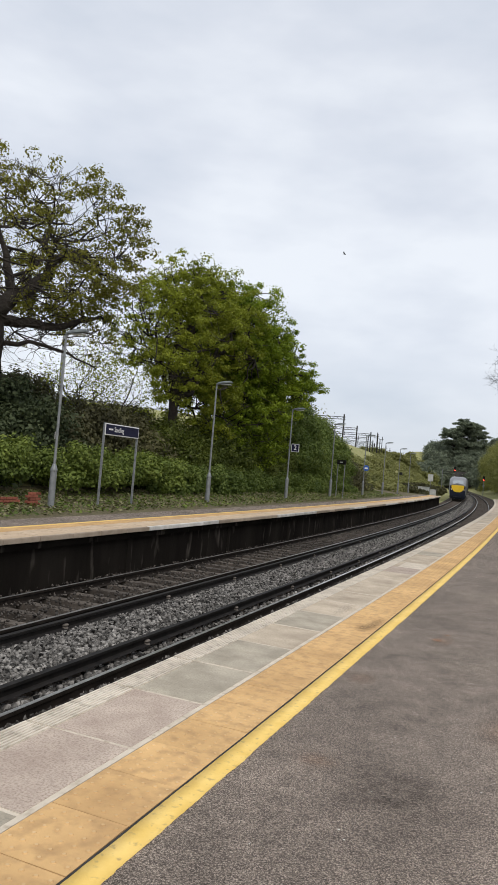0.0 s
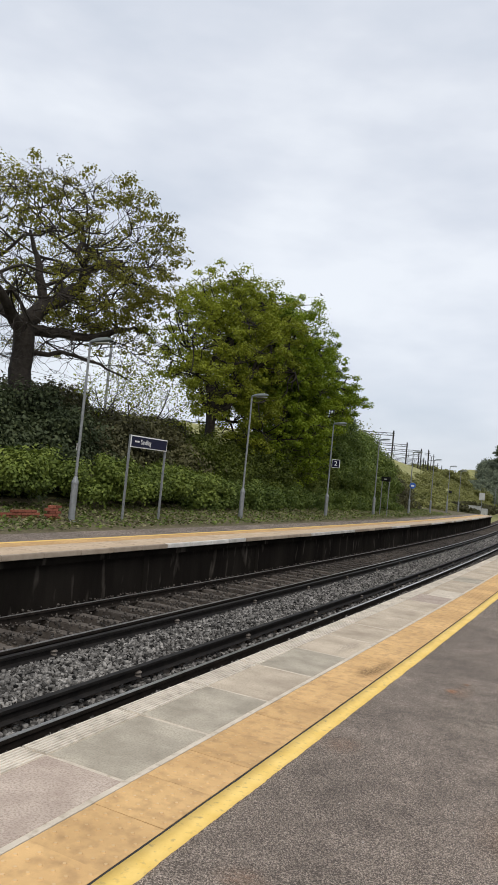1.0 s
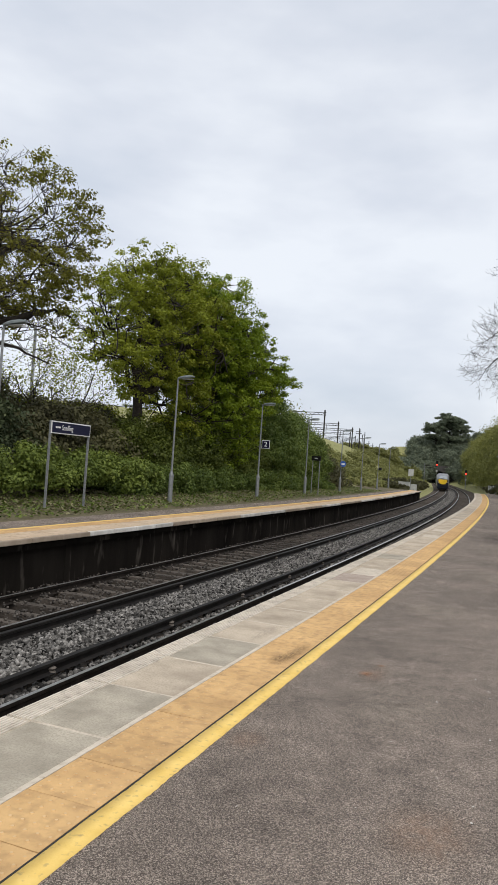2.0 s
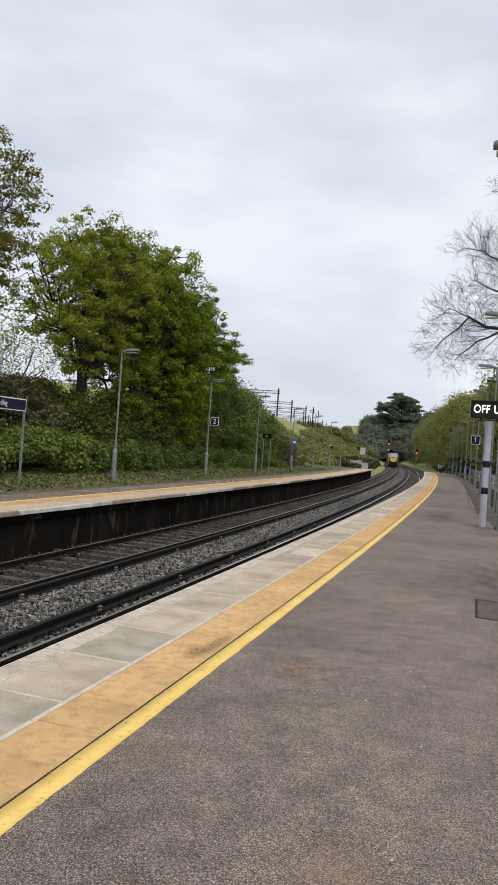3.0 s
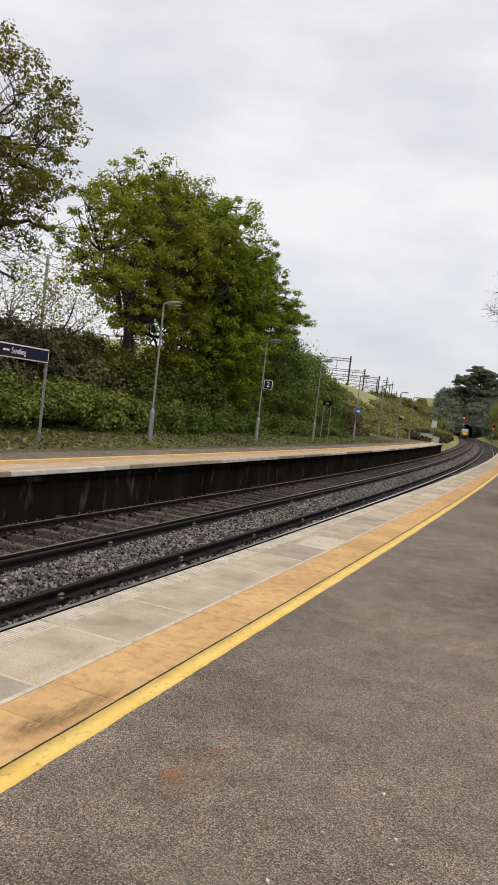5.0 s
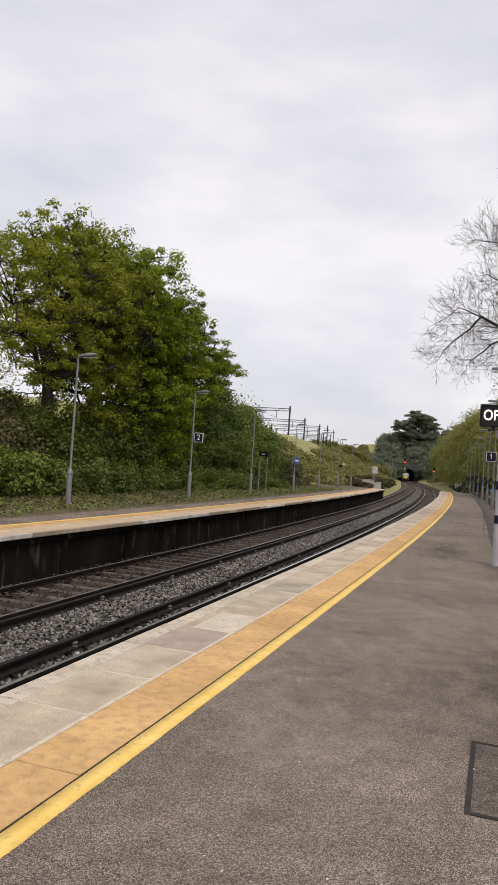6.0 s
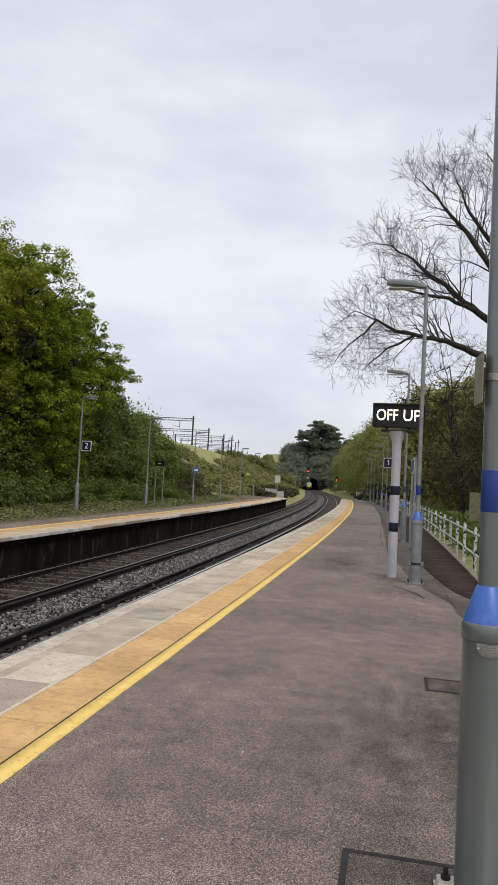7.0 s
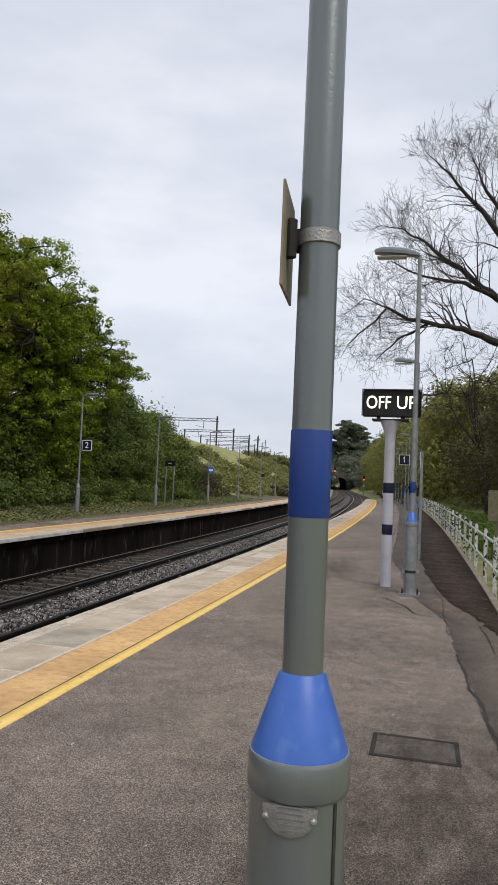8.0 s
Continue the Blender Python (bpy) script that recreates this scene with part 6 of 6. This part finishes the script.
def rail_car(nose):
    """A coach 20 m long; local y is forwards, its tail at y = 0. nose: with the sloping yellow driving end."""
    car = empty("train_coach", Matrix.Identity(4), "dark blue passenger train with rounded yellow driving end" if nose else "dark blue passenger coach of the departing train", "train", "train")
    y0 = 3.2 if nose else 0.3
    body = part("body", loft([[(x, y, z) for x, z in body_section(1.4, 0.75, 3.75)] for y in (y0, 12, 19.7)]), TRAIN_BLUE, car, "dark blue bodyshell", None, True)
    if nose:
        secs = []
        for k in range(9):
            t = k / 8
            secs.append((3.2 * (1 - t), 1.4 - 0.2 * t ** 2, 0.62, 3.75 - 1.2 * t ** 1.8))
        part("nose", loft([[(x, y, z) for x, z in body_section(w, a, b)] for y, w, a, b in secs]), TRAIN_GREY, car, "silver-grey rounded nose", None, True)
        bib = [(-0.92, 2.4), (0.92, 2.4), (0.94, 2.12), (0.84, 1.8), (0.62, 1.5), (0.32, 1.34), (-0.32, 1.34), (-0.62, 1.5), (-0.84, 1.8), (-0.94, 2.12)]
        part("yellow_end", loft([[(x, -0.06, z) for x, z in bib], [(x, 0.02, z) for x, z in bib]]), TRAIN_YELLOW, car, "yellow warning panel")
        part("dark_chin", box(-1.13, 1.13, -0.03, 0.1, 0.64, 2.3, 0.02), TRAIN_BLUE, car, "dark blue lower front")
        screen = []
        for y, z, w in ((0.0, 2.54, 0.8), (0.4, 2.83, 0.8), (1.0, 3.14, 0.7)):
            screen.append([(-w, y - 0.03, z + 0.04), (w, y - 0.03, z + 0.04), (w, y + 0.05, z - 0.05), (-w, y + 0.05, z - 0.05)])
        part("windscreen", loft(screen), GLASS, car, "windscreen with the sky's reflection in its pale colour")
        part("wiper", rod((-0.4, -0.06, 2.58), (0.2, 0.12, 2.78), 0.03, 5), BLACK, car)
        part("skirt", box(-1.15, 1.15, 0.15, 2.8, 0.3, 0.95, 0.12), TRAIN_BLUE, car, "dark lower skirt")
        for x in (-0.72, 0.72):
            part("tail_light", lathe([(0.07, 0), (0.06, 0.05)], 10), TAIL, car, "small lit lamp", pose(x * 1.3, -0.05, 1.75, 90, 0, 0))
        part("coupler_cover", box(-0.3, 0.3, -0.1, 0.3, 0.75, 1.25, 0.1), TRAIN_BLUE, car)
    for side in (-1, 1):
        for i in range(7):
            y = 5.0 + 2.0 * i
            part("window", box(side * 1.375 if side < 0 else 1.375, side * 1.41 if side < 0 else 1.41, y, y + 1.4, 2.1, 2.85, 0.01) if side > 0 else box(-1.41, -1.375, y, y + 1.4, 2.1, 2.85, 0.01), GLASS, body)
    for y in (4.2, 15.8):
        bogie = part("bogie", box(-1.1, 1.1, y - 1.5, y + 1.5, 0.35, 0.7, 0.05), BLACK, car)
        for yy in (y - 1.2, y + 1.2):
            for x in (-0.75, 0.75):
                part("wheel", lathe([(0.42, -0.06), (0.46, -0.05), (0.42, 0.06)], 18), RAIL, bogie, "", pose(x, yy, 0.42, 0, 90, 0))
    return car


cars = [rail_car(True), rail_car(False), rail_car(False)]


# ---- bird ----
bird = empty("bird", Matrix.Identity(4), "small dark bird gliding under the clouds", "bird")
part("body", lathe([(0.004, -0.13), (0.03, -0.06), (0.034, 0.03), (0.014, 0.1), (0.003, 0.13)], 8), BLACK, bird, "", pose(0, 0, 0, 90, 0, 0))
for sx in (-1, 1):
    bm = bmesh.new()
    v = [bm.verts.new(p) for p in ((0, 0.05, 0), (sx * 0.15, 0.07, 0.05), (sx * 0.32, -0.02, 0.08), (sx * 0.14, -0.03, 0.045), (0, -0.05, 0))]
    v2 = [bm.verts.new(p.co + Vector((0, 0, 0.02))) for p in v]
    bm.faces.new(v)
    bm.faces.new(v2[::-1])
    for k in range(5):
        bm.faces.new((v[k], v[(k + 1) % 5], v2[(k + 1) % 5], v2[k]))
    part("wing", bm, BLACK, bird)


# ---- pieces of the platforms: slabs, tiles, coping blocks ----
def platform_pieces():
    rng = np.random.RandomState(5)
    # ribbed coping slab, 0.89 m long: local x to the right, y along the line
    def slab(k):
        verts, faces = [], []
        prof = [(0.0, -0.1), (0.0, -0.006)]
        for i in range(7):
            x = 0.012 + i * 0.026
            prof += [(x, 0.0), (x + 0.013, 0.0), (x + 0.015, -0.010), (x + 0.024, -0.010)]
        prof += [(0.2, 0.0), (0.708, 0.0), (0.715, -0.008), (0.715, -0.1)]
        n = len(prof)
        for y in (0.013, 0.877):
            verts += [(x, y, z) for x, z in prof]
        faces = [(i, (i + 1) % n, n + (i + 1) % n, n + i) for i in range(n)] + [tuple(range(n))[::-1], tuple(range(n, 2 * n))]
        me = mesh_of("coping_slab", verts, [f[::-1] for f in faces], k)
        me.materials.append(RIB)
        for p in me.polygons:
            p.material_index = 1 if p.center.x < 0.19 else 0
        return me
    pink = mat("pinkish_patched_concrete", (0.37, 0.29, 0.235), (0.55, 0.455, 0.375), 3.2, 0.9, 0.35, 110, fine=(0.23, 0.17, 0.135), fine_scale=80, fine_lo=0.44, fine_hi=0.8, vary=0.1)
    grey = mat("grey_beige_concrete", (0.285, 0.248, 0.19), (0.50, 0.44, 0.345), 2.6, 0.9, 0.25, 120, fine=(0.22, 0.195, 0.155), fine_scale=75, fine_lo=0.44, fine_hi=0.9, vary=0.06)
    kinds = [slab(SLAB), slab(grey), slab(pink)]
    for i in range(-12, 104):
        s = 0.22 + 0.89 * i
        me = kinds[2 if i == -1 or rng.rand() < 0.025 else 1 if i < 2 or rng.rand() < 0.2 else 0]
        part_mesh("coping_slab", me, near, "", on_near(s, 0.0, 0.001 * rng.normal(), 0.12 * rng.normal()))
    # buff tactile tile with low worn blisters
    verts, faces = [(0.004, 0.0015, -0.04), (0.406, 0.0015, -0.04), (0.406, 0.4385, -0.04), (0.004, 0.4385, -0.04), (0.004, 0.0015, 0), (0.406, 0.0015, 0), (0.406, 0.4385, 0), (0.004, 0.4385, 0)], [(4, 5, 6, 7), (0, 1, 5, 4), (1, 2, 6, 5), (2, 3, 7, 6), (3, 0, 4, 7)]
    for a in range(6):
        for b in range(6):
            cx, cy, n = 0.043 + 0.067 * a, 0.05 + 0.068 * b, len(verts)
            for r, z in ((0.014, 0.0), (0.008, 0.004)):
                verts += [(cx + r * math.cos(k * 1.0472), cy + r * math.sin(k * 1.0472), z) for k in range(6)]
            faces += [(n + k, n + (k + 1) % 6, n + 6 + (k + 1) % 6, n + 6 + k) for k in range(6)] + [tuple(range(n + 6, n + 12))]
    tile = mesh_of("tactile_tile", verts, faces, BUFF)
    tile.materials.append(mat("worn_blister_top", (0.47, 0.30, 0.14), (0.68, 0.47, 0.255), 1.6, 0.85, vary=0.06))
    for face in tile.polygons:
        face.material_index = int(face.center.z > 0.003)
    for i in range(-20, 211):
        part_mesh("tactile_tile", tile, near, "", on_near(-0.07 + 0.44 * i, -0.75, 0.003 * rng.rand(), 0.25 * rng.normal()))
    # coping blocks and wall piers of the far platform
    cope = {}
    for key, m in (("pale", COPE_PALE), ("dull", COPE_DULL)):
        me = bpy.data.meshes.new("coping_block")
        b = box(-0.5, 0.0, 0.006, 1.044, -0.1, 0.0, 0.012)
        bmesh.ops.bisect_plane(b, geom=b.verts[:] + b.edges[:] + b.faces[:], plane_co=(-0.09, 0, 0), plane_no=(1, 0, 0))
        b.to_mesh(me)
        b.free()
        me.materials.append(m)
        me.materials.append(TAN)
        for face in me.polygons:
            face.material_index = int(face.center.x < -0.09)
        cope[key] = me
    s = -20.0
    i = 0
    while s < END_FAR - 1:
        part_mesh("coping_block", cope["pale" if (i * 7) % 10 in (0, 1, 4, 7) or rng.rand() < 0.15 else "dull"], far, "", place(s, 6.2, FZ + 0.004 * rng.rand(), 0.25 * rng.normal()))
        s += 1.05
        i += 1
    pier = bpy.data.meshes.new("wall_pier")
    b = box(-0.03, 0.03, -0.12, 0.12, -1.3, -0.26, 0.01)
    b.to_mesh(pier)
    b.free()
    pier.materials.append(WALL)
    s = -10.0
    while s < END_FAR - 2:
        part_mesh("wall_pier", pier, far, "", place(s, 6.435, 0))
        s += rng.choice([3.0, 6.0, 6.0, 9.0])


platform_pieces()


# ---- things that move ----
def motions():
    # distance of the train's tail along the line
    times = [(0.0, 112.0), (1.0, 136.0), (2.0, 163.0), (3.0, 194.0), (4.0, 232.0), (5.0, 280.0), (6.0, 326.0), (7.0, 365.0), (8.0, 398.0)]
    for k, car in enumerate(cars):
        rows = []
        for t, s in times:
            a = s + 20.2 * k
            m = place(a, FAR_C, RAIL_Z)
            q = at(a + 19.5, FAR_C, RAIL_Z) - at(a, FAR_C, RAIL_Z)
            rows.append((t, pose(*m.translation, 0, 0, -math.degrees(math.atan2(q.x, q.y)))))
        walk(car, rows)
    walk(bird, [(0.0, pose(2.86, 57.5, 18.96, 0, 10, 70)), (0.5, pose(0.1, 58.4, 17.75, 0, 10, 70)), (1.0, pose(-2.4, 59.3, 16.8, 0, 5, 70)), (8.0, pose(-50.0, 75.0, 14.0, 0, 5, 70))])


motions()
